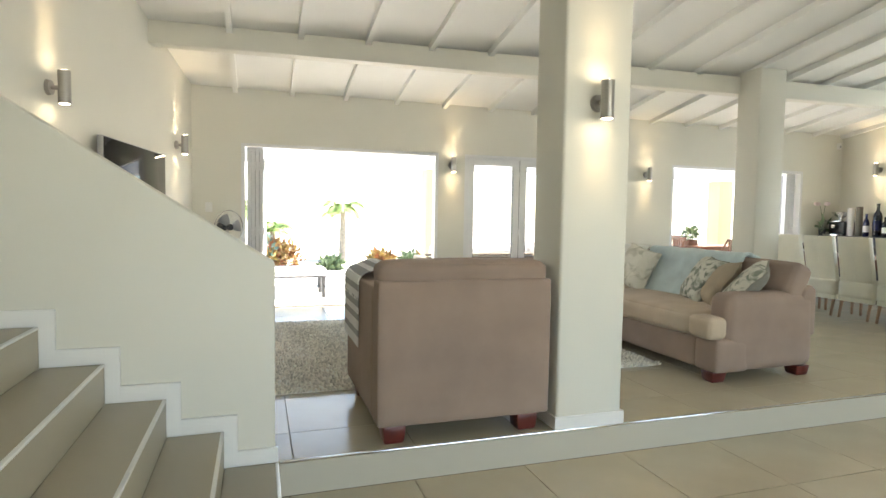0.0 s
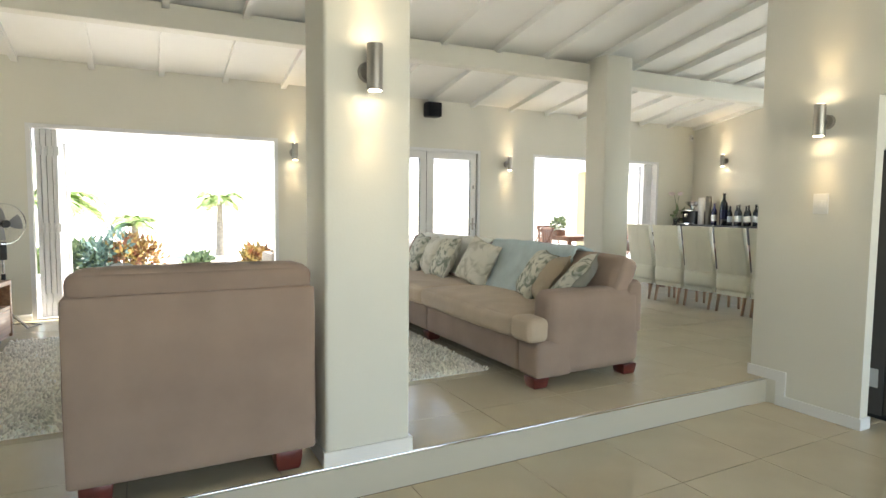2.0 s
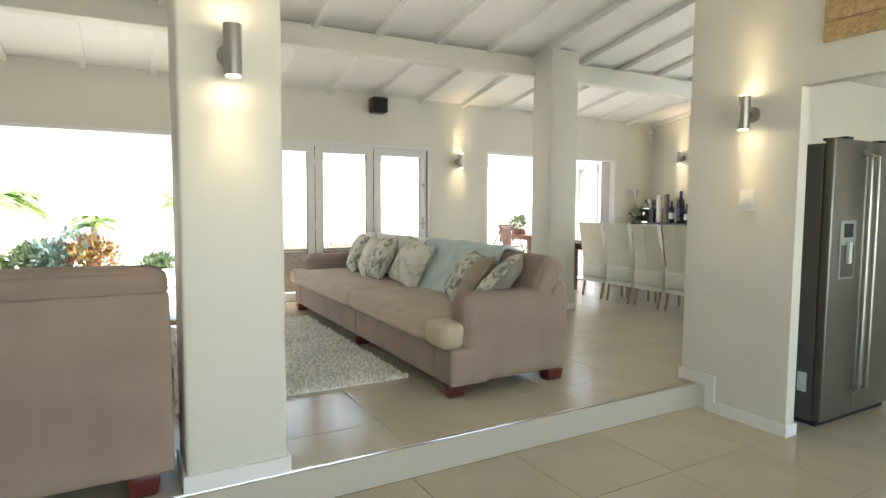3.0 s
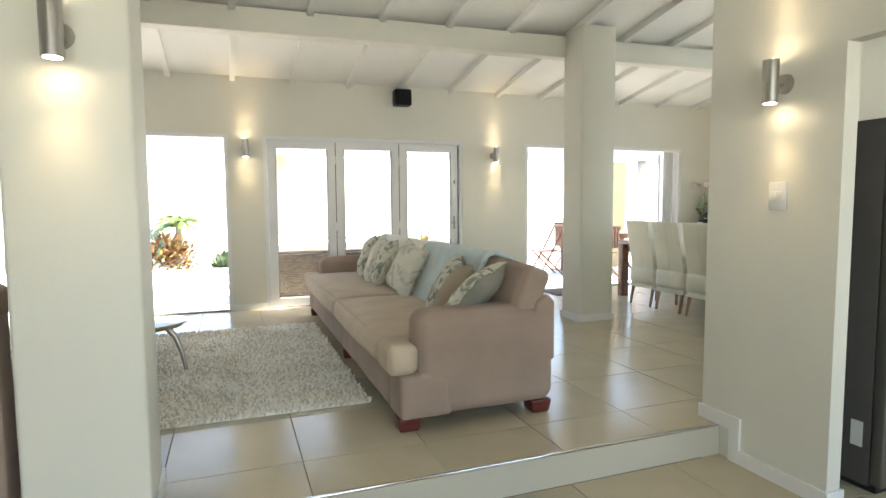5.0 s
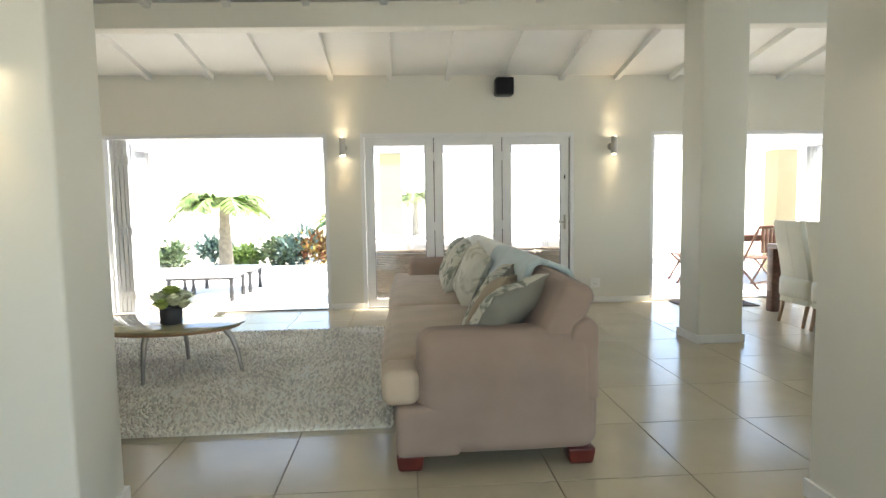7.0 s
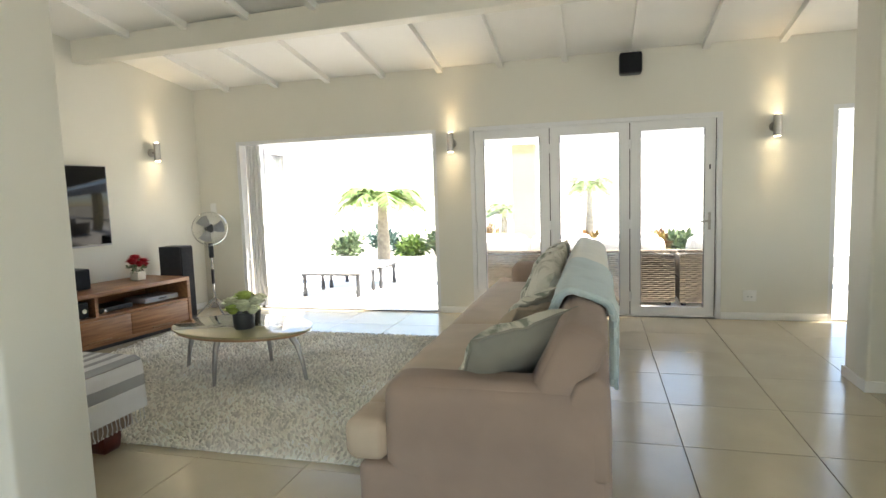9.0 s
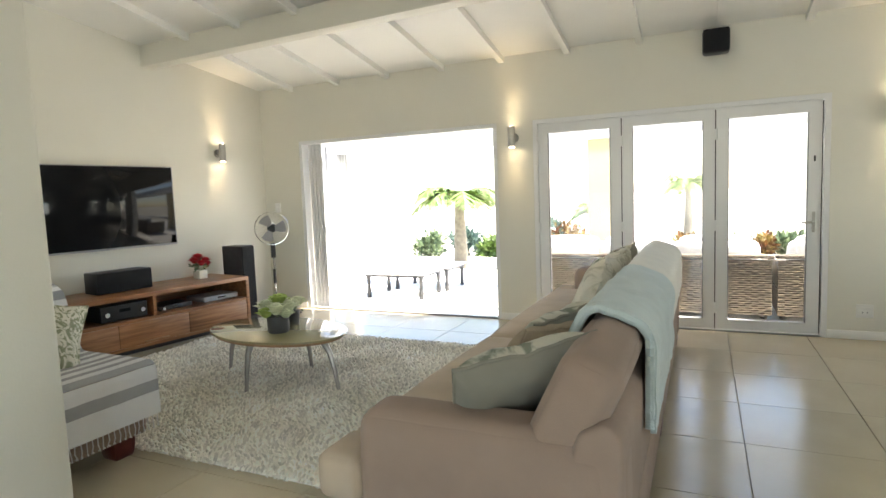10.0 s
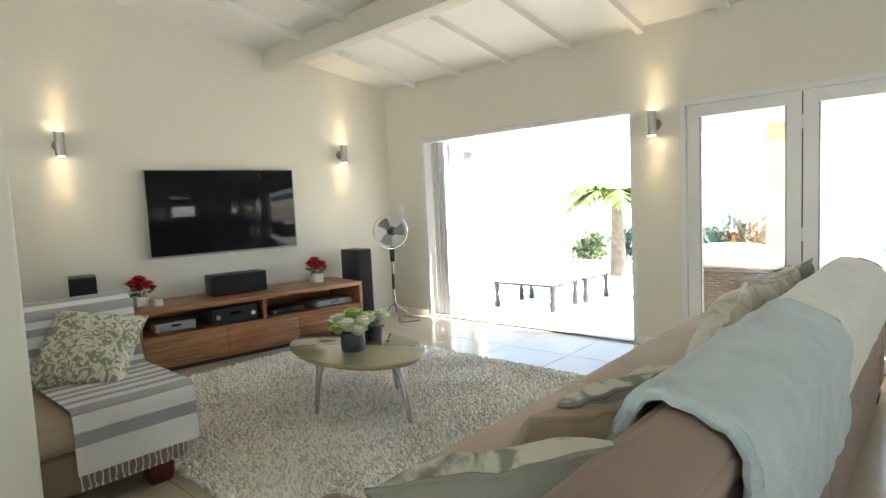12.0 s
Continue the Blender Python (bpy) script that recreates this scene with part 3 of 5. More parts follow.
palm(0.22, 15.2, -0.95, 2.2, 1.4, 3, 11)
palm(1.65, 25.0, -0.95, 1.45, 1.1, 5)
palm(4.95, 28.2, -0.95, 2.4, 1.35, 6)
for k, (x, y, r, mt, lb) in enumerate((
        (-1.5, 20.4, 0.55, AGAVE, "blue green shrub in the garden bed"), (-0.6, 20.2, 0.45, PALM, "yellow green shrub in the garden bed"),
        (0.2, 20.3, 0.6, LEAF, "green leafy shrub in the garden bed"), (0.95, 20.2, 0.72, AGAVE, "blue green shrub in the garden bed"),
        (1.9, 20.3, 0.68, CROTON, "red and yellow croton in the garden bed"), (3.4, 20.2, 0.35, LEAF, "green leafy shrub in the garden bed"),
        (5.15, 20.3, 0.42, CROTON, "red and yellow croton in the garden bed"), (6.2, 20.3, 0.4, LEAF, "green leafy shrub in the garden bed"),
        (6.9, 20.3, 0.42, CROTON, "red and yellow croton in the garden bed"), (7.8, 20.3, 0.42, LEAF, "green leafy shrub in the garden bed"),
        (10.2, 20.3, 0.5, CROTON, "red and yellow croton in the garden bed"), (-3.2, 20.4, 0.5, LEAF, "green leafy shrub in the garden bed"))):
    shrub(x, y, -0.92, r * 1.3, mt, 40 + k, lb, 700, 0.22)


def low_bench(x, y, w, d, h=0.36):
    """A low slatted patio bench; three boards and four turned legs."""
    b = thing("patio_bench", (x, y, -0.02), "low pale patio bench with dark legs", "bench", "patio benches")
    for k in range(5):
        part("slat", boxm(0.004 + w * k / 5, w * (k + 1) / 5 - 0.006, 0, d, h - 0.03, h, bevel=0.006), CUSHION, b)
    bm = bmesh.new()
    box(bm, 0.03, w - 0.03, 0.02, 0.05, h - 0.06, h - 0.031), box(bm, 0.03, w - 0.03, d - 0.05, d - 0.02, h - 0.06, h - 0.031)
    box(bm, 0.02, 0.05, 0.05, d - 0.05, h - 0.06, h - 0.031), box(bm, w - 0.05, w - 0.02, 0.05, d - 0.05, h - 0.06, h - 0.031)
    part("apron", bm, POT, b)
    for lx in (0.06, w - 0.06):
        for ly in (0.06, d - 0.06):
            part("leg", lathe(bmesh.new(), [(0.03, 0), (0.034, 0.05), (0.022, 0.18), (0.028, 0.24), (0.034, h - 0.031)], 12, (lx, ly, 0)), POT, b)
    return b


low_bench(1.14, 9.40, 0.95, 0.68)
low_bench(1.20, 10.12, 0.95, 0.70)


def wicker_sofa(x, y, w):
    """A woven sofa seen from behind: bands of weave over a frame, white cushions."""
    s = thing("wicker_sofa", (x, y, -0.02), "grey brown wicker patio sofa with white cushions", "sofa")
    part("seat_base", boxm(0, w, 0.10, 0.85, 0.06, 0.32, bevel=0.02), WICKER, s)
    for lx in (0.06, w - 0.06):
        for ly in (0.16, 0.79):
            part("foot", cyl(bmesh.new(), (lx, ly, 0.0), (lx, ly, 0.059), 0.03, 0.036), BLACKWOOD, s)
    bm = bmesh.new()
    rows, cols = 24, int(w / 0.06)
    for r in range(rows):
        z0 = 0.06 + r * 0.0235
        for c in range(cols):
            bulge = 0.016 if (r + c) % 2 else 0.0
            box(bm, w * c / cols, w * (c + 1) / cols, 0.02 - bulge, 0.09, z0, z0 + 0.0185)
    o = part("back_weave", bm, WICKER, s, "woven wicker strands")
    tagged(o, kind="stuff")
    part("back_frame", boxm(-0.02, w + 0.02, 0.01, 0.11, 0.638, 0.675, bevel=0.015), WICKER, s)
    for x0 in (0.0, w - 0.12):
        part("armrest", boxm(x0, x0 + 0.12, 0.112, 0.85, 0.321, 0.60, bevel=0.03), WICKER, s)
    n = max(1, round((w - 0.26) / 0.8))
    for k in range(n):
        a, b = 0.13 + (w - 0.26) * k / n + 0.01, 0.13 + (w - 0.26) * (k + 1) / n - 0.01
        part("seat_cushion", soft_box(a, b, 0.26, 0.85, 0.322, 0.46, 0.05, 0.02, 8), CUSHION, s)
        part("back_cushion", soft_box(a, b, 0.115, 0.30, 0.44, 0.83, 0.08, 0.05, 8), CUSHION, s)
    return s


wicker_sofa(3.55, 9.12, 2.60)
wicker_sofa(6.20, 9.12, 1.10)


def folding_chair(x, y, rz):
    c = thing("folding_chair", pose(x, y, -0.02, 0, 0, rz), "reddish teak folding garden chair", "chair", "garden chairs")
    for k in range(6):
        part("slat", boxm(-0.22, 0.22, -0.20 + 0.07 * k, -0.14 + 0.07 * k, 0.43, 0.45, bevel=0.004), TEAK, c)
    for k in range(5):
        part("back_slat", boxm(-0.20 + 0.083 * k, -0.14 + 0.083 * k, 0.245, 0.262, 0.52, 0.86, bevel=0.004), TEAK, c)
    for sx in (-0.235, 0.235):
        part("rear_leg", tube(bmesh.new(), [(sx, -0.22, 0.0), (sx, 0.02, 0.42), (sx, 0.25, 0.88)], 0.017, 8), TEAK, c)
        part("front_leg", tube(bmesh.new(), [(sx * 0.9, 0.26, 0.0), (sx * 0.9, -0.2, 0.44)], 0.017, 8), TEAK, c)
    part("top_rail", boxm(-0.24, 0.24, 0.238, 0.27, 0.861, 0.91, bevel=0.008), TEAK, c)
    part("stretcher", tube(bmesh.new(), [(-0.21, 0.17, 0.09), (0.21, 0.17, 0.09)], 0.012, 8), TEAK, c)
    return c


fc = folding_chair(9.5, 9.5, 200)
for x, y, r in ((10.3, 9.45, 170), (8.85, 10.2, 260), (11.35, 10.2, 95), (9.9, 11.0, 0)):
    copy_thing(fc, pose(x, y, -0.02, 0, 0, r))
gt = thing("garden_table", (10.1, 10.2, -0.02), "reddish teak slatted garden table", "table")
for k in range(9):
    part("slat", boxm(-0.8, 0.8, -0.45 + 0.1 * k, -0.355 + 0.1 * k, 0.715, 0.74, bevel=0.004), TEAK, gt)
part("apron", boxm(-0.72, 0.72, -0.38, 0.38, 0.64, 0.7145), TEAK, gt)
for sx in (-0.68, 0.68):
    for sy in (-0.34, 0.34):
        part("leg", boxm(sx - 0.035, sx + 0.035, sy - 0.035, sy + 0.035, 0, 0.64, bevel=0.006), TEAK, gt)
pp = thing("potted_plant", (9.42, 10.2, 0.7205), "small green plant in a low wooden trough", "plant")
part("planter", boxm(-0.11, 0.11, -0.09, 0.09, 0, 0.12, bevel=0.012), TEAK, pp)
part("foliage", leaf_cloud(bmesh.new(), (0.0, 0, 0.24), (0.15, 0.12, 0.14), 200, 0.10, random.Random(7)), LEAF, pp)
tagged(part("doormat", boxm(7.7, 8.6, 7.95, 8.42, 0.0005, 0.012, bevel=0.004), MAT), "dark brown doormat by the open doors", "doormat")

# ---- wall lamps and fittings ----


def wall_lamp(m, label="brushed steel up and down wall lamp, lit"):
    """The wall is at local y = 0, the room toward -y."""
    s = thing("wall_lamp", m, label, "wall lamp", "wall lamps")
    bm = bmesh.new()
    lathe(bm, [(0.030, -0.105), (0.037, -0.105), (0.037, 0.105), (0.030, 0.105), (0.030, 0.085), (0.030, -0.085)][0:4], 24, (0, -0.10, 0))
    part("tube", bm, STEEL, s)
    part("arm", cyl(bmesh.new(), (0, -0.064, -0.005), (0, -0.02, -0.005), 0.014), STEEL, s)
    bm = bmesh.new()
    cyl(bm, (0, -0.024, -0.005), (0, -0.001, -0.005), 0.045, 0.05, 24)
    part("wall_plate", bm, STEEL, s)
    for z, rx in ((-0.1065, 0), (0.1065, 180)):
        part("lens", cyl(bmesh.new(), (0, -0.10, z - 0.0008), (0, -0.10, z + 0.0008), 0.028), LAMPFACE, s, "glowing lamp lens")
        li = new("lamp_light", bpy.data.lights.new("lamp_light", "SPOT"))
        li.data.energy, li.data.spot_size, li.data.spot_blend, li.data.color = LAMP_WATTS, radians(72), 0.9, (1.0, 0.76, 0.45)
        li.data.shadow_soft_size = 0.02
        li.parent = s
        li.matrix_basis = pose(0, -0.10, z * 1.06, rx)
    return s


for x, y, z, rz in ((3.70, NY, 1.955, 0), (6.975, NY, 1.945, 0), (2.947, 3.652, 1.90, 0), (6.12, 3.302, 1.865, -90), (EX, 7.80, 2.14, -90)):
    wall_lamp(pose(x, y, z, 0, 0, rz))
for y, z in ((7.79, 1.985), (5.01, 2.02)):
    askew(wall_lamp(pose(WX, y, z, 0, 0, 90)))


def plate(name, m, label, w, h, rockers=2, holes=False):
    """A wall plate; its wall at local y = 0."""
    s = thing(name, m, label, "switch" if not holes else "socket")
    part("plate", boxm(-w / 2, w / 2, -0.012, -0.0005, -h / 2, h / 2, bevel=0.004), WHITE, s)
    for k in range(rockers):
        x = (k - (rockers - 1) / 2) * w * 0.38
        part("rocker", boxm(x - w * 0.15, x + w * 0.15, -0.017, -0.0122, -0.022 if not holes else h * 0.15, 0.022 if not holes else h * 0.32, bevel=0.003), WHITE, s)
    if holes:
        for x in (-0.016, 0.016):
            part("pin_hole", cyl(bmesh.new(), (x, -0.0128, -0.012), (x, -0.0121, -0.012), 0.005, n=10), BLACK, s)
    return s


plate("light_switch", pose(6.12, 3.315, 1.307, 0, 0, -90), "white double light switch on the hall wall", 0.10, 0.138)
plate("wall_socket", pose(6.78, NY, 0.25), "white power socket low on the wall", 0.125, 0.115, 2, True)
plate("light_switch", pose(0.50, NY, 1.30), "white light switch beside the folding doors", 0.085, 0.12)
sp = thing("corner_speaker", (5.615, NY, 2.63), "black wall speaker bracketed high on the wall", "speaker")
bm = bmesh.new()
box(bm, -0.11, 0.11, -0.24, -0.07, -0.105, 0.105, bevel=0.03, seg=3)
part("cabinet", bm, BLACK, sp)
part("grille", boxm(-0.10, 0.10, -0.248, -0.2405, -0.095, 0.095, bevel=0.003), CLOTH, sp)
bm = cyl(bmesh.new(), (0, -0.001, 0.05), (0, -0.07, 0.05), 0.018)
box(bm, -0.04, 0.04, -0.012, -0.0005, 0.0, 0.13)
part("bracket", bm, BLACK, sp)
al = thing("alarm_sensor", (EX - 0.12, NY, 2.60), "small white motion sensor in the corner", "sensor")
part("casing", boxm(-0.03, 0.03, -0.05, -0.0005, -0.055, 0.055, bevel=0.012), WHITE, al)
part("lens", boxm(-0.02, 0.02, -0.055, -0.0505, -0.03, 0.01, bevel=0.002), GREYPL, al)

# pine sign on the bulkhead, its lettering only partly in sight
sg = thing("wooden_sign", pose(6.12, 2.88, 2.215, 0, 0, -90), "pale pine plank sign with white lettering", "sign")
for k in range(3):
    part("board", boxm(0.0, 1.5, -0.03, -0.001, 0.11 * k, 0.11 * k + 0.107, bevel=0.004), PINE, sg)
bm = bmesh.new()
for x in (0.30, 0.37, 0.46):
    box(bm, x, x + 0.013, -0.033, -0.0305, 0.20, 0.27), box(bm, x - 0.012, x + 0.025, -0.033, -0.0305, 0.195, 0.20), box(bm, x - 0.012, x + 0.025, -0.033, -0.0305, 0.27, 0.275)
part("lettering", bm, LETTER, sg, "white painted letter strokes")

# ---- sofa ----


def drape(bm, outline, y0, y1, thick, seed, amp=0.008, n=36, hem=0.06):
    """A cloth laid over an (x, z) outline, from y0 to y1, softly folded."""
    pts = [Vector((x, 0, z)) for x, z in outline]
    rows = []
    for k in range(len(pts)):
        d = (pts[min(k + 1, len(pts) - 1)] - pts[max(k - 1, 0)]).normalized()
        nrm = Vector((-d.z, 0, d.x))
        rows.append((pts[k], nrm))
    top, low = [], []
    for j in range(n + 1):
        y = y0 + (y1 - y0) * j / n
        a, b = [], []
        for k, (p, nrm) in enumerate(rows):
            w = noise.noise((y * 5 + seed, k * 0.35, seed)) * amp + noise.noise((y * 14, k * 0.2, seed)) * amp * 0.5
            end = min(1, min(k, len(rows) - 1 - k) / 3)
            yy = y + noise.noise((k * 0.6, seed, y)) * hem * (1 if j in (0, n) else 0.4)
            q = p + nrm * (abs(w) + 0.004)
            a.append(bm.verts.new((q.x, yy, q.z + w * (1 - end))))
            q = q + nrm * thick
            b.append(bm.verts.new((q.x, yy, q.z + w * (1 - end))))
        low.append(a), top.append(b)
    m = len(rows)
    for j in range(n):
        for k in range(m - 1):
            bm.faces.new((top[j][k], top[j + 1][k], top[j + 1][k + 1], top[j][k + 1]))
            bm.faces.new((low[j][k], low[j][k + 1], low[j + 1][k + 1], low[j + 1][k]))
        bm.faces.new((top[j][0], low[j][0], low[j + 1][0], top[j + 1][0])), bm.faces.new((top[j][-1], top[j + 1][-1], low[j + 1][-1], low[j][-1]))
    for k in range(m - 1):
        bm.faces.new((top[0][k], top[0][k + 1], low[0][k + 1], low[0][k])), bm.faces.new((top[n][k], low[n][k], low[n][k + 1], top[n][k + 1]))
    bmesh.ops.recalc_face_normals(bm, faces=bm.faces)
    return bm


def rounded_path(corners, step=0.03, r=0.05):
    """Points along a polyline with softened corners."""
    pts = [Vector((x, z)) for x, z in corners]
    out = [pts[0]]
    for i in range(1, len(pts) - 1):
        p, q, s = pts[i - 1], pts[i], pts[i + 1]
        a, b = q + (p - q).normalized() * min(r, (p - q).length / 2), q + (s - q).normalized() * min(r, (s - q).length / 2)
        for k in range(6):
            u = k / 5
            out.append(a * (1 - u) ** 2 + q * 2 * u * (1 - u) + b * u * u)
    out.append(pts[-1])
    dense = []
    for a, b in zip(out, out[1:]):
        n = max(1, int((b - a).length / step))
        dense += [a.lerp(b, k / n) for k in range(n)]
    return [(p.x, p.y) for p in dense + [out[-1]]]


def foot(parent, x, y, h=0.10):
    bm = bmesh.new()
    lathe(bm, [(0.070, 0), (0.078, 0.008), (0.088, 0.06), (0.09, h)], 4, (x, y, 0))
    bmesh.ops.rotate(bm, verts=bm.verts, cent=(x, y, 0), matrix=Matrix.Rotation(radians(45), 3, "Z"))
    bmesh.ops.bevel(bm, geom=list(bm.edges), offset=0.008, segments=2, affect="EDGES", profile=0.5)
    part("foot", bm, MAHOGANY, parent, "red brown lacquered block foot")


SX, SY0, SY1 = 4.318, 4.135, 7.95
so = thing("sofa", pose(SX, SY0, 0) @ Matrix.Diagonal((1.055, 1, 1, 1)), "long taupe suede sofa with beige seat cushions", "sofa")
L = SY1 - SY0
mid = 1.75
for a, b in ((0.232, mid - 0.004), (mid + 0.004, L - 0.232)):
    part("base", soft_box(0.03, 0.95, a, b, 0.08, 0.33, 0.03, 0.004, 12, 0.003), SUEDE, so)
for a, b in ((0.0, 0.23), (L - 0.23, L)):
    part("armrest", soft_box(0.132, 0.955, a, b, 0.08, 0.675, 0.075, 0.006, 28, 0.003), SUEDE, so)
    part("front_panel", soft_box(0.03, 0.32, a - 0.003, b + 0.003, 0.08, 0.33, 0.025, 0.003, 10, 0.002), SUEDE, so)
for a, b in ((0.245, mid - 0.002), (mid + 0.002, L - 0.245)):
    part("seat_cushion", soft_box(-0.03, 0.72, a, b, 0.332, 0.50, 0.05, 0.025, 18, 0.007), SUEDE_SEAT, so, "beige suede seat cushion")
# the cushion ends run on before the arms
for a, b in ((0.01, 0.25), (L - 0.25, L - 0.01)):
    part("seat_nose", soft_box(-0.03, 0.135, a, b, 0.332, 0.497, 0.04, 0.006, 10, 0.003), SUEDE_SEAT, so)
bm = prism(bmesh.new(), [(0.72, 0.33), (0.955, 0.33), (0.955, 0.69), (0.91, 0.735), (0.84, 0.70)], 0.0, L)
bmesh.ops.bevel(bm, geom=list(bm.edges), offset=0.02, segments=3, profile=0.5, affect="EDGES")
part("back_frame", bm, SUEDE, so)
for a, b in ((0.03, mid - 0.005), (mid + 0.005, L - 0.03)):
    bm = soft_box(-0.09, 0.09, a, b, 0.0, 0.45, 0.055, 0.012, 26, 0.005)
    part("back_cushion", bm, SUEDE, so, "", Matrix.Translation((0.70, 0, 0.475)) @ Matrix.Rotation(radians(24), 4, "Y"))
for x, y in ((0.09, 0.09), (0.885, 0.09), (0.09, mid), (0.885, mid), (0.09, L - 0.09), (0.885, L - 0.09)):
    foot(so, x, y, 0.08)

back = rounded_path([(4.94, 0.50), (5.135, 0.945), (5.348, 0.868), (5.345, 0.50)], 0.03, 0.07)
th = tagged(part("throw_blanket", drape(bmesh.new(), [(x, z) for x, z in back], 4.68, 5.90, 0.020, 2.0, 0.014, 70, 0.012), THROW), "pale blue fleece throw draped over the sofa back", "blanket")
part("hem", tube(bmesh.new(), [(x + 0.004, 4.685 + 0.008 * math.sin(9 * k), z + 0.016) for k, (x, z) in enumerate(back)], 0.017, 8), THROW, th, "thick rolled hem")
back2 = rounded_path([(4.945, 0.55), (5.138, 0.945), (5.343, 0.865), (5.343, 0.60)], 0.03, 0.07)
tw = tagged(part("throw_blanket", drape(bmesh.new(), [(x, z) for x, z in back2], 5.95, 7.55, 0.014, 7.0, 0.010, 60, 0.03), THROW_W), "cream fleece throw draped over the sofa back", "blanket")


def pillow(x, y, z, rz, lean, roll, size, front, rear, label, seed):
    """The printed side faces local -y; lean tips its top backwards."""
    p = thing("scatter_cushion", pose(x, y, z, 0, 0, rz) @ pose(0, 0, 0, -lean, 0, 0) @ pose(0, 0, 0, 0, roll, 0), label, "cushion", "scatter cushions")
    part("front_cover", pillow_mesh(size, 0.17, seed, True), front, p)
    part("rear_cover", pillow_mesh(size, 0.17, seed, False), rear, p)
    bm = bmesh.new()
    pts = []
    n = 40
    for k in range(n):
        a = k / n * 4
        i, u = int(a), (a - int(a)) * 2 - 1
        s = size / 2
        pin = s * (1 - 0.09 * (1 - abs(u) ** 1.5))
        e = [(u * s, -pin), (pin, u * s), (-u * s, pin), (-pin, -u * s)][i]
        pts.append((e[0], noise.noise((e[0] * 3 / s + seed, e[1] * 3 / s, seed * 1.7)) * 0.018, s + e[1]))
    pts.append(pts[0])
    tube(bm, pts, 0.007, 6)
    part("piping", bm, rear, p)
    return p


pillow(4.83, 4.61, 0.512, -132, 43, 11, 0.50, LEAF_PRINT, GREY_LINEN, "leaf print cushion with a plain grey back", 1)
pillow(4.79, 4.79, 0.502, -113, 34, -5, 0.44, TAN_LINEN, TAN_LINEN, "plain tan linen cushion on the sofa", 2)
pillow(4.82, 4.99, 0.502, -110, 32, 5, 0.46, LEAF_PRINT, GREY_LINEN, "leaf print cushion with a plain grey back", 3)
pillow(4.83, 5.93, 0.512, -80, 22, 14, 0.46, CREAM_LINEN, CREAM_LINEN, "cream linen cushion tipped on its corner", 4)
pillow(4.77, 6.52, 0.502, -100, 26, -4, 0.48, LEAF_PRINT, CREAM_LINEN, "leaf print cushion with a cream back", 5)
pillow(4.81, 6.88, 0.502, -104, 22, 6, 0.46, CREAM_LINEN, CREAM_LINEN, "cream linen cushion on the sofa", 6)
pillow(4.81, 7.24, 0.502, -102, 22, 3, 0.46, LEAF_PRINT, GREY_LINEN, "leaf print cushion with a plain grey back", 9)

# ---- corner chair with its striped towel ----
AX, AY = 1.68, 3.665
ac = thing("corner_chair", (AX, AY, 0), "taupe suede corner seat with dark red block feet", "armchair")
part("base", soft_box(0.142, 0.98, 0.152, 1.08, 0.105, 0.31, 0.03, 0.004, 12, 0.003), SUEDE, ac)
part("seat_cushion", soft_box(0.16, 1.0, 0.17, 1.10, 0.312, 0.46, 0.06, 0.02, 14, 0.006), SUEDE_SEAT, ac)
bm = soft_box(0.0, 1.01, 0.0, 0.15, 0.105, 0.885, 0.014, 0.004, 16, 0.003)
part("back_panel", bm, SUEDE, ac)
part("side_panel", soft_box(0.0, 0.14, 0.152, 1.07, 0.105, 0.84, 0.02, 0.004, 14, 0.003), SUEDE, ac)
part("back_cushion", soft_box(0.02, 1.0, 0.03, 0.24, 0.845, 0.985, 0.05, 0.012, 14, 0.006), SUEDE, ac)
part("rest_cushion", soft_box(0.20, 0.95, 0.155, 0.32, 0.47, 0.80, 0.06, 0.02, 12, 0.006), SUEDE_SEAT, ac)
bm = soft_box(-0.08, 0.08, 0.34, 1.09, 0.0, 0.42, 0.05, 0.015, 12, 0.006)
part("side_cushion", bm, SUEDE, ac, "", Matrix.Translation((0.27, 0, 0.445)) @ Matrix.Rotation(radians(-14), 4, "Y"))
for x, y in ((0.10, 0.09), (0.89, 0.09), (0.10, 0.95), (0.89, 0.95)):
    foot(ac, x, y, 0.105)

to = thing("striped_towel", (-0.165, 0.05, 0), "white cotton towel with grey stripes, draped and fringed", "towel")
over = rounded_path([(1.84, 0.42), (1.84, 0.855), (2.03, 0.925), (2.13, 0.88), (2.25, 0.512), (2.885, 0.508), (2.895, 0.22)], 0.02, 0.05)
cuts = [0.0]
for a, b in zip(over, over[1:]):
    cuts.append(cuts[-1] + math.hypot(b[0] - a[0], b[1] - a[1]))
bands = [(0.0, 0.13, 0), (0.13, 0.185, 1), (0.185, 0.26, 0), (0.26, 0.315, 1), (0.315, 0.37, 0)]
s = 0.37
while s < cuts[-1]:
    bands.append((s, s + 0.045, 1)), bands.append((s + 0.045, s + 0.095, 0))
    s += 0.095
for k, (a, b, grey) in enumerate(bands):
    seg = [p for p, c in zip(over, cuts) if a - 0.001 <= cuts[-1] - c <= b + 0.021]
    if len(seg) > 2:
        bm = drape(bmesh.new(), seg, 4.17, 4.72, 0.006, 3.0, 0.002, 24, 0.0)
        bmesh.ops.translate(bm, verts=bm.verts, vec=(0, 0, 0.001 if grey else 0))
        part("stripe" if grey else "weave", bm, TOWEL_G if grey else TOWEL_W, to, "grey woven stripe" if grey else "")
rng = random.Random(5)
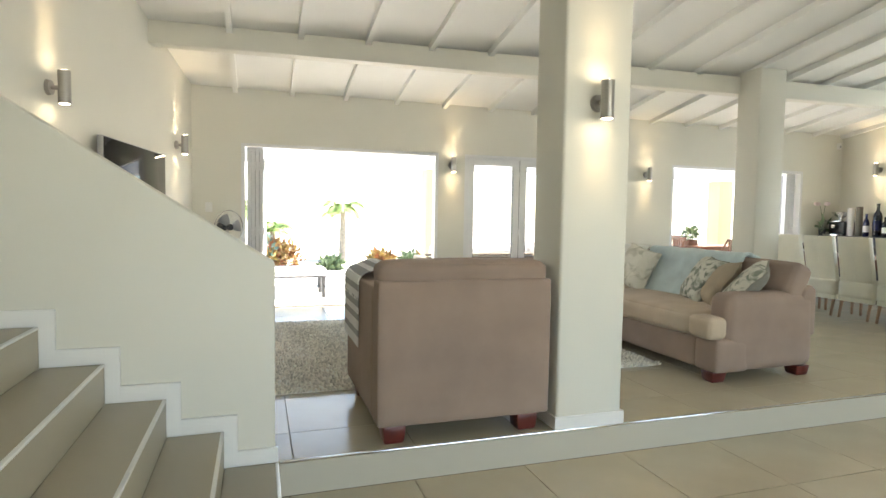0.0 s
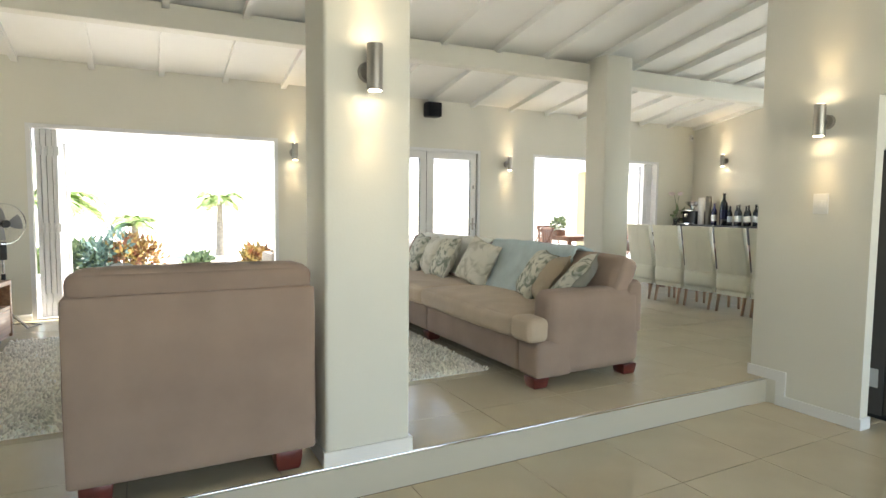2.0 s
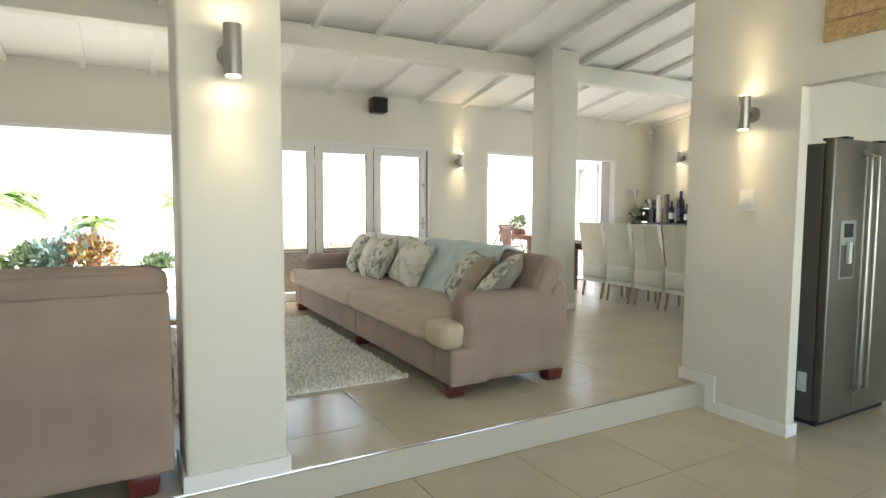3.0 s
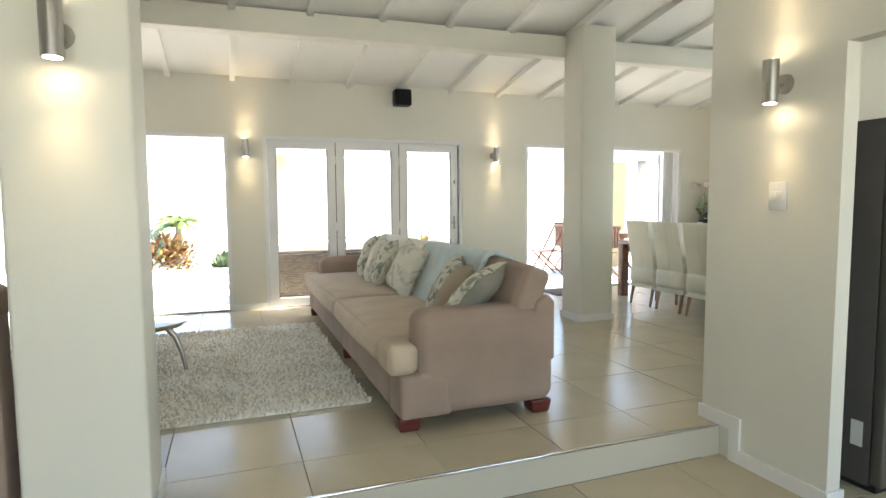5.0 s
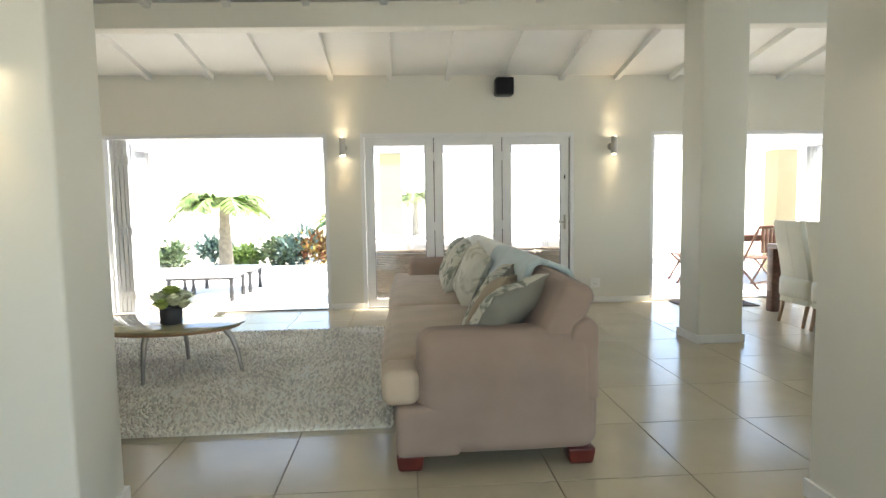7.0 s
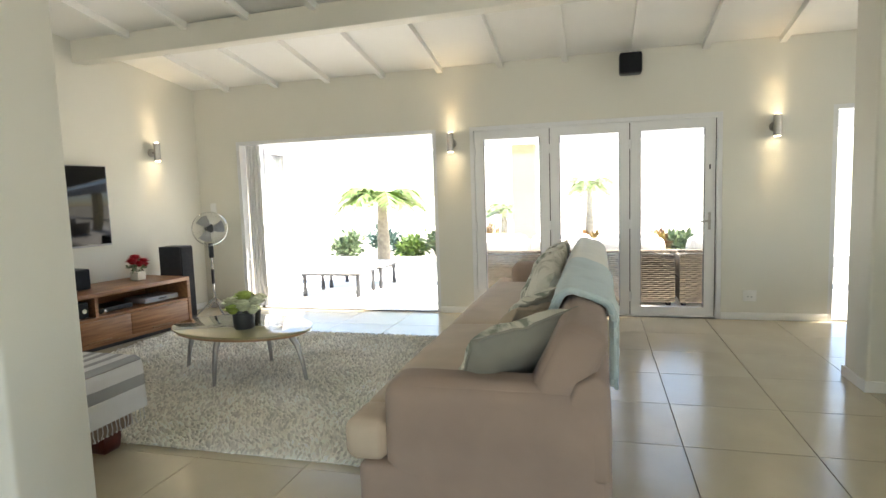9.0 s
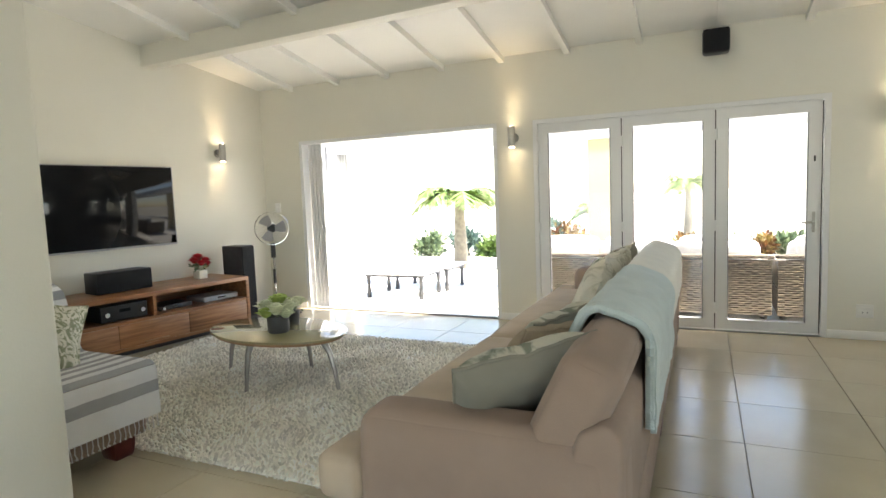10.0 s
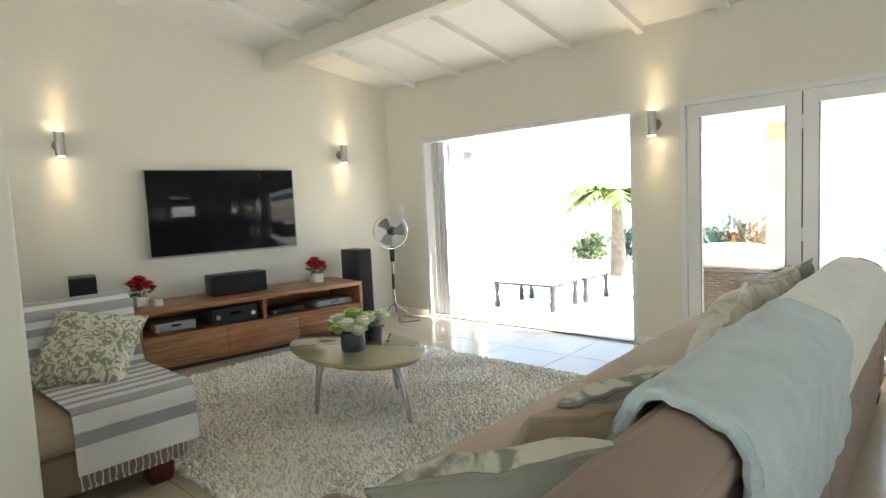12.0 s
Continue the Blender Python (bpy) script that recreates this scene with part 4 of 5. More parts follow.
for k in range(19):
    y = 4.18 + 0.029 * k
    bm = tube(bmesh.new(), [(2.893, y, 0.225), (2.896, y + rng.uniform(-0.006, 0.006), 0.18), (2.895 + rng.uniform(-0.006, 0.006), y + rng.uniform(-0.01, 0.01), 0.145)], 0.0028, 5)
    bmesh.ops.create_icosphere(bm, subdivisions=1, radius=0.0055, matrix=Matrix.Translation((2.895, y, 0.15)))
    part("tassel", bm, TOWEL_W, to)
pillow(2.275, 4.35, 0.50, 64, 42, 14, 0.47, PAISLEY, PAISLEY, "green and cream paisley cushion on the chair", 12)

# ---- rug ----
rug = thing("shag_rug", (0.90, 4.705, 0), "thick beige grey shag pile rug", "rug")
RW, RD = 3.41, 2.61
part("backing", boxm(0.02, RW - 0.02, 0.02, RD - 0.02, 0.0005, 0.012), SHAG, rug)
rng = np.random.default_rng(4)
step = 0.0215
gx, gy = np.meshgrid(np.arange(0.005, RW, step), np.arange(0.005, RD, step))
px, py = gx.ravel(), gy.ravel()
n = len(px)
px, py = px + rng.uniform(-0.01, 0.01, n), py + rng.uniform(-0.01, 0.01, n)
swirl = np.array([noise.noise((a * 2.2, b * 2.2, 0)) for a, b in zip(px, py)]) * 5
ang = swirl + rng.uniform(-1.3, 1.3, n)
ln, hh = rng.uniform(0.008, 0.026, n), rng.uniform(0.026, 0.040, n)
dx, dy = np.cos(ang), np.sin(ang)
wid = rng.uniform(0.006, 0.010, n)
V = np.zeros((n, 7, 3))
for k in range(3):
    a = ang + 2.0944 * k
    V[:, k] = np.stack([px + np.cos(a) * wid, py + np.sin(a) * wid, np.full(n, 0.010)], 1)
    V[:, 3 + k] = np.stack([px + dx * ln * 0.4 + np.cos(a) * wid * 1.1, py + dy * ln * 0.4 + np.sin(a) * wid * 1.1, hh * 0.75], 1)
V[:, 6] = np.stack([px + dx * ln, py + dy * ln, hh], 1)
base = np.arange(n)[:, None] * 7
tri = np.array([[0, 1, 4], [0, 4, 3], [1, 2, 5], [1, 5, 4], [2, 0, 3], [2, 3, 5], [3, 4, 6], [4, 5, 6], [5, 3, 6]])
F = (base[:, None, :] + tri[None]).reshape(-1, 3)
me = bpy.data.meshes.new("shag")
me.from_pydata(V.reshape(-1, 3).tolist(), [], F.tolist())
me.materials.append(SHAG)
me.shade_smooth()
pile = new("shag", me)
pile.parent = rug
tagged(pile, "shaggy wool tufts", kind="stuff")

# ---- coffee table and flowers ----
ct = thing("coffee_table", pose(2.56, 5.97, 0, 0, 0, -7), "oval glass topped coffee table with curved steel legs", "coffee table")


def oval(profile):
    """A lathe drawn out along x."""
    bm = lathe(bmesh.new(), profile, 72)
    bmesh.ops.scale(bm, vec=(1.6, 1.0, 1.0), verts=bm.verts)
    return bm


part("glass_top", oval([(0.375, 0.393), (0.385, 0.397), (0.385, 0.409), (0.378, 0.412)]), TABLETOP, ct, "glossy olive backed glass top")
part("under_top", oval([(0.33, 0.362), (0.362, 0.372), (0.366, 0.388), (0.362, 0.3925)]), TABLEWOOD, ct, "bronzed wooden under top")
for ex, ey in ((0.0, -0.325), (0.0, 0.335), (0.60, -0.01), (-0.60, 0.01)):
    part("leg", tube(bmesh.new(), [(ex * 0.78, ey * 0.78, 0.366), (ex * 0.88, ey * 0.88, 0.29), (ex * 0.95, ey * 0.95, 0.17), (ex, ey, 0.012)], [0.026, 0.021, 0.017, 0.013], 12), STEEL, ct)


def rose(bm, c, r, rng):
    """A full bloom of overlapping curled petals round a dense heart."""
    bmesh.ops.create_icosphere(bm, subdivisions=2, radius=r * 0.72, matrix=Matrix.Translation(c))
    for ring, (n, rad, tilt) in enumerate(((3, 0.25, 1.45), (5, 0.5, 1.2), (6, 0.8, 0.85), (7, 1.0, 0.45))):
        for k in range(n):
            a = 6.283 * k / n + ring * 0.7 + rng.uniform(-0.2, 0.2)
            o = Vector((math.cos(a), math.sin(a), 0))
            t = Vector((-math.sin(a), math.cos(a), 0))
            b = Vector(c) + o * r * rad * 0.35 - Vector((0, 0, r * 0.35))
            up = (o * math.cos(tilt) + Vector((0, 0, math.sin(tilt))))
            w = r * (0.35 + 0.35 * rad)
            rows = []
            for i, (u, ww, out) in enumerate(((0, 0.3, 0), (0.5, 1, 0.12), (0.85, 0.9, 0.10), (1.0, 0.5, 0.22))):
                p = b + up * r * 1.0 * u + o * r * out
                rows.append([bm.verts.new(p + t * w * ww * q - o * r * 0.25 * q * q) for q in (-1, 0, 1)])
            for x, y in zip(rows, rows[1:]):
                for q in range(2):
                    bm.faces.new((x[q], x[q + 1], y[q + 1], y[q]))
    return bm


def bouquet(name, m, label, pot_bm, pot_mat, blooms, petal_mats, leaf_n, leaf_c, leaf_r, seed, group=""):
    rng = random.Random(seed)
    f = thing(name, m, label, "flowers", group)
    part("pot", pot_bm, pot_mat, f)
    bm = bmesh.new()
    for x, y, z, r in blooms:
        tube(bm, [(0, 0, 0.06), (x * 0.5, y * 0.5, z * 0.6), (x, y, z - r * 0.3)], 0.003, 5)
    part("stem", bm, LEAF, f)
    for k, (x, y, z, r) in enumerate(blooms):
        part("bloom", rose(bmesh.new(), (x, y, z), r * 1.15, rng), petal_mats[k % len(petal_mats)], f)
    part("foliage", leaf_cloud(bmesh.new(), leaf_c, leaf_r, leaf_n, 0.05, rng), LEAF, f)
    return f


pot = lathe(bmesh.new(), [(0.070, 0), (0.078, 0.01), (0.082, 0.12), (0.079, 0.125), (0.070, 0.12)], 28)
bouquet("flower_vase", (2.65, 5.88, 0.4125), "white and lime roses in a round grey pot", pot, POT,
        [(-0.06, -0.05, 0.205, 0.056), (0.05, -0.07, 0.19, 0.058), (0.0, 0.02, 0.24, 0.058), (0.09, 0.02, 0.20, 0.054), (-0.09, 0.04, 0.195, 0.054), (0.03, 0.09, 0.2, 0.054), (-0.02, -0.1, 0.165, 0.05), (0.11, -0.04, 0.155, 0.045)],
        [PETAL_W, PETAL_W, PETAL_G, PETAL_W], 10, (0, 0, 0.13), (0.13, 0.13, 0.03), 3, "table flowers")
pot = lathe(bmesh.new(), [(0.055, 0), (0.062, 0.01), (0.066, 0.10), (0.060, 0.105)], 24)
bouquet("flower_vase", (2.55, 6.15, 0.4125), "lime roses in a small dark pot", pot, POT,
        [(-0.04, 0.0, 0.17, 0.045), (0.05, 0.02, 0.18, 0.048), (0.0, -0.06, 0.17, 0.044), (0.02, 0.07, 0.16, 0.04)], [PETAL_G, PETAL_W], 10, (0, 0, 0.115), (0.10, 0.10, 0.03), 4, "table flowers")

# ---- television wall ----
tv = thing("television", WEST @ pose(WX, 6.39, 1.38), "large flat black television on the wall", "television")
part("mount", boxm(0.001, 0.035, -0.2, 0.2, -0.15, 0.15), BLACK, tv)
part("casing", boxm(0.036, 0.078, -0.752, 0.752, -0.425, 0.425, bevel=0.006), GREYPL, tv)
part("screen", boxm(0.0785, 0.083, -0.738, 0.738, -0.405, 0.415, bevel=0.001), SCREEN, tv, "dark glossy screen")
part("badge", boxm(0.0785, 0.0815, -0.02, 0.02, -0.419, -0.411), CHROME, tv)

LIFT = 0.04
un = thing("media_unit", WEST @ pose(0.21, 5.35, 0), "walnut media unit with open shelves and drawers", "cabinet")
UW, UD = 2.20, 0.68
part("top", boxm(0, UD, 0, UW, 0.485 + LIFT, 0.525 + LIFT, bevel=0.004), WALNUT, un)
for y in (0.0, UW - 0.04):
    part("side", boxm(0.001, UD - 0.001, y + 0.001, y + 0.039, 0.05, 0.4845 + LIFT, bevel=0.002), WALNUT, un)
part("shelf", boxm(0.001, UD - 0.005, 0.0405, UW - 0.0405, 0.265 + LIFT, 0.295 + LIFT), WALNUT, un)
part("bottom", boxm(0.001, UD - 0.02, 0.0405, UW - 0.0405, 0.05, 0.08), WALNUT, un)
part("back_panel", boxm(0.001, 0.015, 0.0405, UW - 0.0405, 0.081, 0.4845 + LIFT), WALNUT, un)
for y in (1.10,):
    part("divider", boxm(0.02, UD - 0.02, y, y + 0.03, 0.2955 + LIFT, 0.4845 + LIFT), WALNUT, un)
for k in range(3):
    a, b = 0.045 + k * 0.705, 0.745 + k * 0.705
    d = part("drawer", boxm(UD - 0.025, UD - 0.003, a, b, 0.085, 0.2605 + LIFT, bevel=0.003), WALNUT, un)
    part("handle", boxm(UD - 0.0028, UD + 0.012, (a + b) / 2 - 0.12, (a + b) / 2 + 0.12, 0.10, 0.112, bevel=0.003), LEGWOOD, d, "pale recessed pull")
part("plinth", boxm(0.05, UD - 0.08, 0.06, UW - 0.06, 0.0005, 0.0495), BLACKWOOD, un)


def device(name, x, y, z, d, w, h, label, mat=BLACK, knobs=2):
    """A box of electronics facing +x."""
    o = thing(name, WEST @ pose(x - 0.05, y + 0.10, z + LIFT), label, "electronics")
    part("case", boxm(0, d, 0, w, 0.008, h, bevel=0.004), mat, o)
    part("front_panel", boxm(d + 0.0003, d + 0.004, 0.006, w - 0.006, 0.014, h - 0.006), mat, o)
    part("display", boxm(d + 0.0042, d + 0.005, w * 0.38, w * 0.62, h * 0.55, h * 0.75), SCREEN, o)
    for k in range(knobs):
        y0 = w * (0.12 if k == 0 else 0.88)
        part("knob", cyl(bmesh.new(), (d + 0.0042, y0, h * 0.5), (d + 0.02, y0, h * 0.5), min(0.022, h * 0.3)), CHROME, o)
    for sy in (0.03, w - 0.03):
        part("foot", cyl(bmesh.new(), (d - 0.03, sy, 0.0003), (d - 0.03, sy, 0.0078), 0.012), BLACK, o)
    return o


device("amplifier", 0.46, 5.88, 0.295, 0.42, 0.43, 0.15, "black stereo amplifier on the media unit shelf")
device("set_top_box", 0.52, 6.46, 0.295, 0.30, 0.36, 0.05, "slim black set top box on the shelf", BLACK, 1)
device("disc_player", 0.52, 6.95, 0.295, 0.32, 0.42, 0.06, "slim silver disc player on the shelf", GREYPL, 0)
device("game_console", 0.48, 5.42, 0.295, 0.32, 0.34, 0.085, "black and silver console on the shelf", GREYPL, 1)
cs = thing("centre_speaker", WEST @ pose(0.37, 6.08, 0.525 + LIFT), "black centre speaker on the media unit", "speaker")
part("cabinet", boxm(0, 0.22, 0, 0.54, 0.006, 0.205, bevel=0.006), BLACKWOOD, cs)
part("grille", boxm(0.2203, 0.232, 0.008, 0.532, 0.012, 0.198, bevel=0.004), CLOTH, cs)
for sy in (0.06, 0.48):
    part("foot", cyl(bmesh.new(), (0.11, sy, 0.0003), (0.11, sy, 0.0058), 0.015), BLACK, cs)


def tower(x, y, h, rz):
    t = thing("tower_speaker", WEST @ pose(x, y, 0, 0, 0, rz), "tall black floor standing speaker", "speaker", "tower speakers")
    part("plinth", boxm(-0.16, 0.17, -0.12, 0.12, 0.0005, 0.025, bevel=0.004), BLACKWOOD, t)
    part("cabinet", boxm(-0.15, 0.14, -0.10, 0.10, 0.0255, h, bevel=0.006), BLACKWOOD, t)
    part("grille", boxm(0.1403, 0.155, -0.095, 0.095, 0.06, h - 0.01, bevel=0.005), CLOTH, t)
    return t


tower(0.52, 7.72, 0.885, 8)
tower(0.46, 5.05, 0.885, -6)
for x, y, sd in ((0.55, 7.12, 21), (0.55, 5.38, 22)):
    pot = boxm(-0.06, 0.06, -0.05, 0.05, 0.0005, 0.09, bevel=0.006)
    bouquet("red_roses", WEST @ pose(x - 0.05, y + 0.10, 0.525 + LIFT), "deep red artificial roses in a cream pot", pot, WHITEPOT,
            [(0.0, -0.06, 0.21, 0.045), (0.03, 0.05, 0.20, 0.045), (-0.03, 0.0, 0.24, 0.048), (0.05, -0.01, 0.18, 0.04), (0.0, 0.1, 0.16, 0.03)], [PETAL_R], 70, (0, 0, 0.14), (0.08, 0.10, 0.06), sd, "red roses on the media unit")
for y in (5.50,):
    ca = thing("candle", WEST @ pose(0.61, y + 0.10, 0.525 + LIFT), "short white candle on the media unit", "candle")
    part("wax", lathe(bmesh.new(), [(0.035, 0.0005), (0.035, 0.05), (0.03, 0.052)], 20), PAPER, ca)
    part("wick", cyl(bmesh.new(), (0, 0, 0.052), (0, 0, 0.062), 0.0015, n=6), BLACK, ca)

# standing fan
fn = thing("pedestal_fan", pose(0.72, 8.08, 0, 0, 0, 40), "chrome and black pedestal fan standing in the corner", "fan")
for a in (20, 110, 200, 290):
    c, s_ = math.cos(radians(a)), math.sin(radians(a))
    part("leg", tube(bmesh.new(), [(c * 0.015, s_ * 0.015, 0.20), (c * 0.10, s_ * 0.10, 0.12), (c * 0.24, s_ * 0.24, 0.012)], 0.011, 8), CHROME, fn)
part("pole", cyl(bmesh.new(), (0, 0, 0.16), (0, 0, 0.84), 0.013), CHROME, fn)
part("collar", cyl(bmesh.new(), (0, 0, 0.38), (0, 0, 0.56), 0.019), BLACK, fn)
part("control_box", boxm(-0.028, 0.028, -0.03, 0.03, 0.70, 0.88, bevel=0.008), BLACK, fn)
part("motor", lathe(bmesh.new(), [(0.02, -0.10), (0.055, -0.08), (0.06, -0.02), (0.05, 0.03)], 20), BLACK, fn, "", Matrix.Translation((0, 0.03, 1.06)) @ Matrix.Rotation(radians(90), 4, "X"))
part("hub", cyl(bmesh.new(), (0, -0.085, 1.06), (0, -0.055, 1.06), 0.038, n=20), BLACK, fn)
for k in range(3):
    bm = bmesh.new()
    g = []
    for i in range(6):
        r = 0.03 + 0.135 * i / 5
        row = []
        for j in range(5):
            a = 2.094 * k + (j / 4 - 0.5) * (1.2 - 0.25 * i / 5) + 0.15 * i / 5
            row.append(bm.verts.new((math.cos(a) * r, -0.055 + 0.03 * (j / 4 - 0.5), 1.06 + math.sin(a) * r)))
        g.append(row)
    for i in range(5):
        for j in range(4):
            bm.faces.new((g[i][j], g[i + 1][j], g[i + 1][j + 1], g[i][j + 1]))
    bmesh.ops.solidify(bm, geom=bm.faces[:], thickness=0.002)
    part("blade", bm, GREYPL, fn, "translucent grey blade")
for side in (-1, 1):
    bm = bmesh.new()
    for k in range(36):
        a = 6.283 * k / 36
        c, s_ = math.cos(a), math.sin(a)
        yy = -0.055 + side * 0.055
        tube(bm, [(c * 0.045, yy, 1.06 + s_ * 0.045), (c * 0.14, yy * 1.0, 1.06 + s_ * 0.14), (c * 0.20, -0.055 + side * 0.004, 1.06 + s_ * 0.20)], 0.0007, 4)
    part("front_guard" if side < 0 else "rear_guard", bm, CHROME, fn, "fine chrome wire guard")
ringpts = [(math.cos(6.283 * k / 40) * 0.20, -0.055, 1.06 + math.sin(6.283 * k / 40) * 0.20) for k in range(41)]
part("rim", tube(bmesh.new(), ringpts, 0.005, 6), CHROME, fn)
tagged(part("power_cable", tube(bmesh.new(), [(0.74, 8.06, 0.30), (0.80, 8.02, 0.12), (0.90, 8.02, 0.006), (1.0, 8.2, 0.006), (0.85, 8.32, 0.006), (0.62, 8.30, 0.006)], 0.004, 6), BLACK), "black fan power cable trailing on the floor", "cable")

# ---- dining room ----


def dining_chair(m):
    """Seat faces +x; the tall back curls slightly rearwards."""
    c = thing("dining_chair", m, "high backed cream leather dining chair with oak legs", "chair", "dining chairs")
    part("seat", soft_box(0.0, 0.44, -0.215, 0.215, 0.27, 0.48, 0.03, 0.012, 8, 0.002), LEATHER, c)
    bm = bmesh.new()
    n, rows = 10, []
    for i in range(n + 1):
        u = i / n
        z = 0.22 + 0.83 * u
        x = 0.015 - 0.10 * u ** 2.2 + 0.012 * math.sin(u * 6)
        hw = 0.215 - 0.012 * u
        rows.append((x, z, hw))
    rings = [[bm.verts.new((x + dx, hw * sy, z)) for dx, sy in ((0.0, -0.96), (0.03, -1), (0.07, -0.96), (0.075, 0), (0.07, 0.96), (0.03, 1), (0.0, 0.96), (-0.006, 0))] for x, z, hw in rows]
    for a, b in zip(rings, rings[1:]):
        for k in range(8):
            bm.faces.new((a[k], a[(k + 1) % 8], b[(k + 1) % 8], b[k]))
    bm.faces.new(rings[0][::-1]), bm.faces.new(rings[-1])
    part("backrest", bm, LEATHER, c)
    part("seam", tube(bmesh.new(), [(x - 0.005, 0, z) for x, z, hw in rows], 0.0035, 6), LEATHER, c)
    for lx, dx in ((0.045, -0.05), (0.40, 0.0)):
        for ly in (-0.18, 0.18):
            part("leg", tube(bmesh.new(), [(lx, ly, 0.28), (lx + dx * 0.3, ly, 0.18), (lx + dx, ly, 0.0)], [0.021, 0.019, 0.015], 4), LEGWOOD, c)
    return c


dc = dining_chair(pose(8.28, 6.95, 0))
for y in (6.47, 5.99, 5.52, 5.06):
    copy_thing(dc, pose(8.28, y, 0, 0, 0, random.Random(int(y * 100)).uniform(-3, 3)))
dt = thing("dining_table", (8.5, 4.75, 0), "dark wooden dining table with thick square legs", "table")
part("tabletop", boxm(0, 1.05, 0, 2.95, 0.715, 0.765, bevel=0.005), DARKWOOD, dt)
part("apron", boxm(0.08, 0.97, 0.08, 2.87, 0.62, 0.7145), DARKWOOD, dt)
for x in (0.005, 0.945):
    for y in (0.005, 2.845):
        part("leg", boxm(x, x + 0.1, y, y + 0.1, 0, 0.7145, bevel=0.005), DARKWOOD, dt)


def turned(name, x, y, z, profile, mat, label, category, group=""):
    o = part(name, lathe(bmesh.new(), profile, 24), mat)
    o.location = (x, y, z)
    return tagged(o, label, category, group)


gb = [(0.05, 0.0005), (0.055, 0.01), (0.03, 0.03), (0.10, 0.09), (0.15, 0.15), (0.145, 0.152), (0.09, 0.10), (0.01, 0.05)]
turned("glass_bowl", 9.0, 7.25, 0.765, gb, GLASS, "clear glass fruit bowl on the dining table", "bowl", "glass bowls")
turned("glass_bowl", 9.0, 6.15, 0.765, gb, GLASS, "clear glass fruit bowl on the dining table", "bowl", "glass bowls")
for y in (6.75, 6.52):
    ch = thing("candle_holder", (9.0, y, 0.765), "short white candle on a silver stand", "candle", "table candles")
    part("stand", lathe(bmesh.new(), [(0.045, 0.0005), (0.045, 0.008), (0.012, 0.02), (0.012, 0.16), (0.045, 0.18), (0.04, 0.185)], 20), CHROME, ch)
    part("candle", lathe(bmesh.new(), [(0.036, 0.1855), (0.036, 0.26), (0.03, 0.262)], 20), PAPER, ch)
turned("silver_vase", 8.95, 7.5, 0.765, [(0.05, 0.0005), (0.055, 0.02), (0.03, 0.06), (0.07, 0.16), (0.06, 0.24), (0.055, 0.245)], CHROME, "polished silver vase on the dining table", "vase")

sb = thing("sideboard", (10.62, 6.55, 0), "black wooden sideboard against the end wall", "sideboard")
sb.scale.z = 1.11
part("body", boxm(0.02, 0.56, 0, 1.86, 0.08, 0.86, bevel=0.004), BLACKWOOD, sb)
part("top", boxm(0, 0.57, -0.01, 1.87, 0.8605, 0.90, bevel=0.004), BLACKWOOD, sb)
for k in range(3):
    d = part("door", boxm(0.001, 0.0195, 0.01 + 0.615 * k, 0.605 + 0.615 * k, 0.09, 0.85, bevel=0.003), BLACKWOOD, sb)
    part("handle", boxm(-0.018, 0.0005, 0.05 + 0.615 * k, 0.062 + 0.615 * k, 0.5, 0.62, bevel=0.003), STEEL, d)
for x in (0.06, 0.52):
    for y in (0.05, 1.81):
        part("foot", boxm(x - 0.03, x + 0.03, y - 0.03, y + 0.03, 0, 0.0795), BLACKWOOD, sb)
ST = 0.999
bot = [(0.036, 0.0005), (0.038, 0.01), (0.038, 0.19), (0.030, 0.225), (0.014, 0.25), (0.013, 0.30), (0.016, 0.302), (0.016, 0.315)]


def bottle(x, y, k, mat=BOTTLE, label="dark wine bottle with a pale label"):
    b = thing("wine_bottle", (x, y, ST), label, "bottle", "bottles on the sideboard")
    part("glass_body", lathe(bmesh.new(), [(r * k, z * k) for r, z in bot], 18), mat, b)
    bm = bmesh.new()
    lathe(bm, [(0.0384 * k, 0.06 * k), (0.0386 * k, 0.061 * k), (0.0386 * k, 0.15 * k), (0.0384 * k, 0.151 * k)], 18)
    part("label", bm, PAPER if k < 1.3 else BLUEBOT, b, "plain paper label")
    return b


bottle(10.86, 7.55, 1.75, BOTTLE, "large magnum bottle of dark glass")
bottle(10.84, 7.72, 1.2, BLUEBOT, "navy blue bottle with a plain label")
for k in range(7):
    bottle(10.82 + 0.06 * (k % 2), 7.40 - 0.085 * k, 1.05 + 0.04 * (k % 3))
for nm, y, r, h, mt, lb in (("paper_roll", 8.02, 0.055, 0.48, PAPER, "tall white paper towel roll"), ("card_tube", 7.87, 0.05, 0.50, BRONZE, "brown cylindrical gift tube"), ("gift_box", 6.72, 0.055, 0.44, REDBOX, "tall red gift tube")):
    turned(nm, 10.88, y, ST, [(r, 0.0005), (r, h), (r * 0.97, h + 0.004)], mt, lb, "container")
cm = thing("coffee_machine", (10.72, 7.72 + 0.36, ST), "black and chrome espresso machine", "coffee machine")
part("body", boxm(0.05, 0.32, -0.03, 0.25, 0.0005, 0.24, bevel=0.012), BLACK, cm)
part("drip_tray", boxm(-0.10, 0.0495, -0.02, 0.24, 0.0005, 0.03, bevel=0.004), CHROME, cm)
part("group_head", lathe(bmesh.new(), [(0.03, 0.13), (0.035, 0.14), (0.035, 0.19), (0.02, 0.2)], 16, (-0.02, 0.11, 0)), CHROME, cm)
part("top_tray", boxm(-0.06, 0.30, -0.03, 0.25, 0.2405, 0.26, bevel=0.005), CHROME, cm)
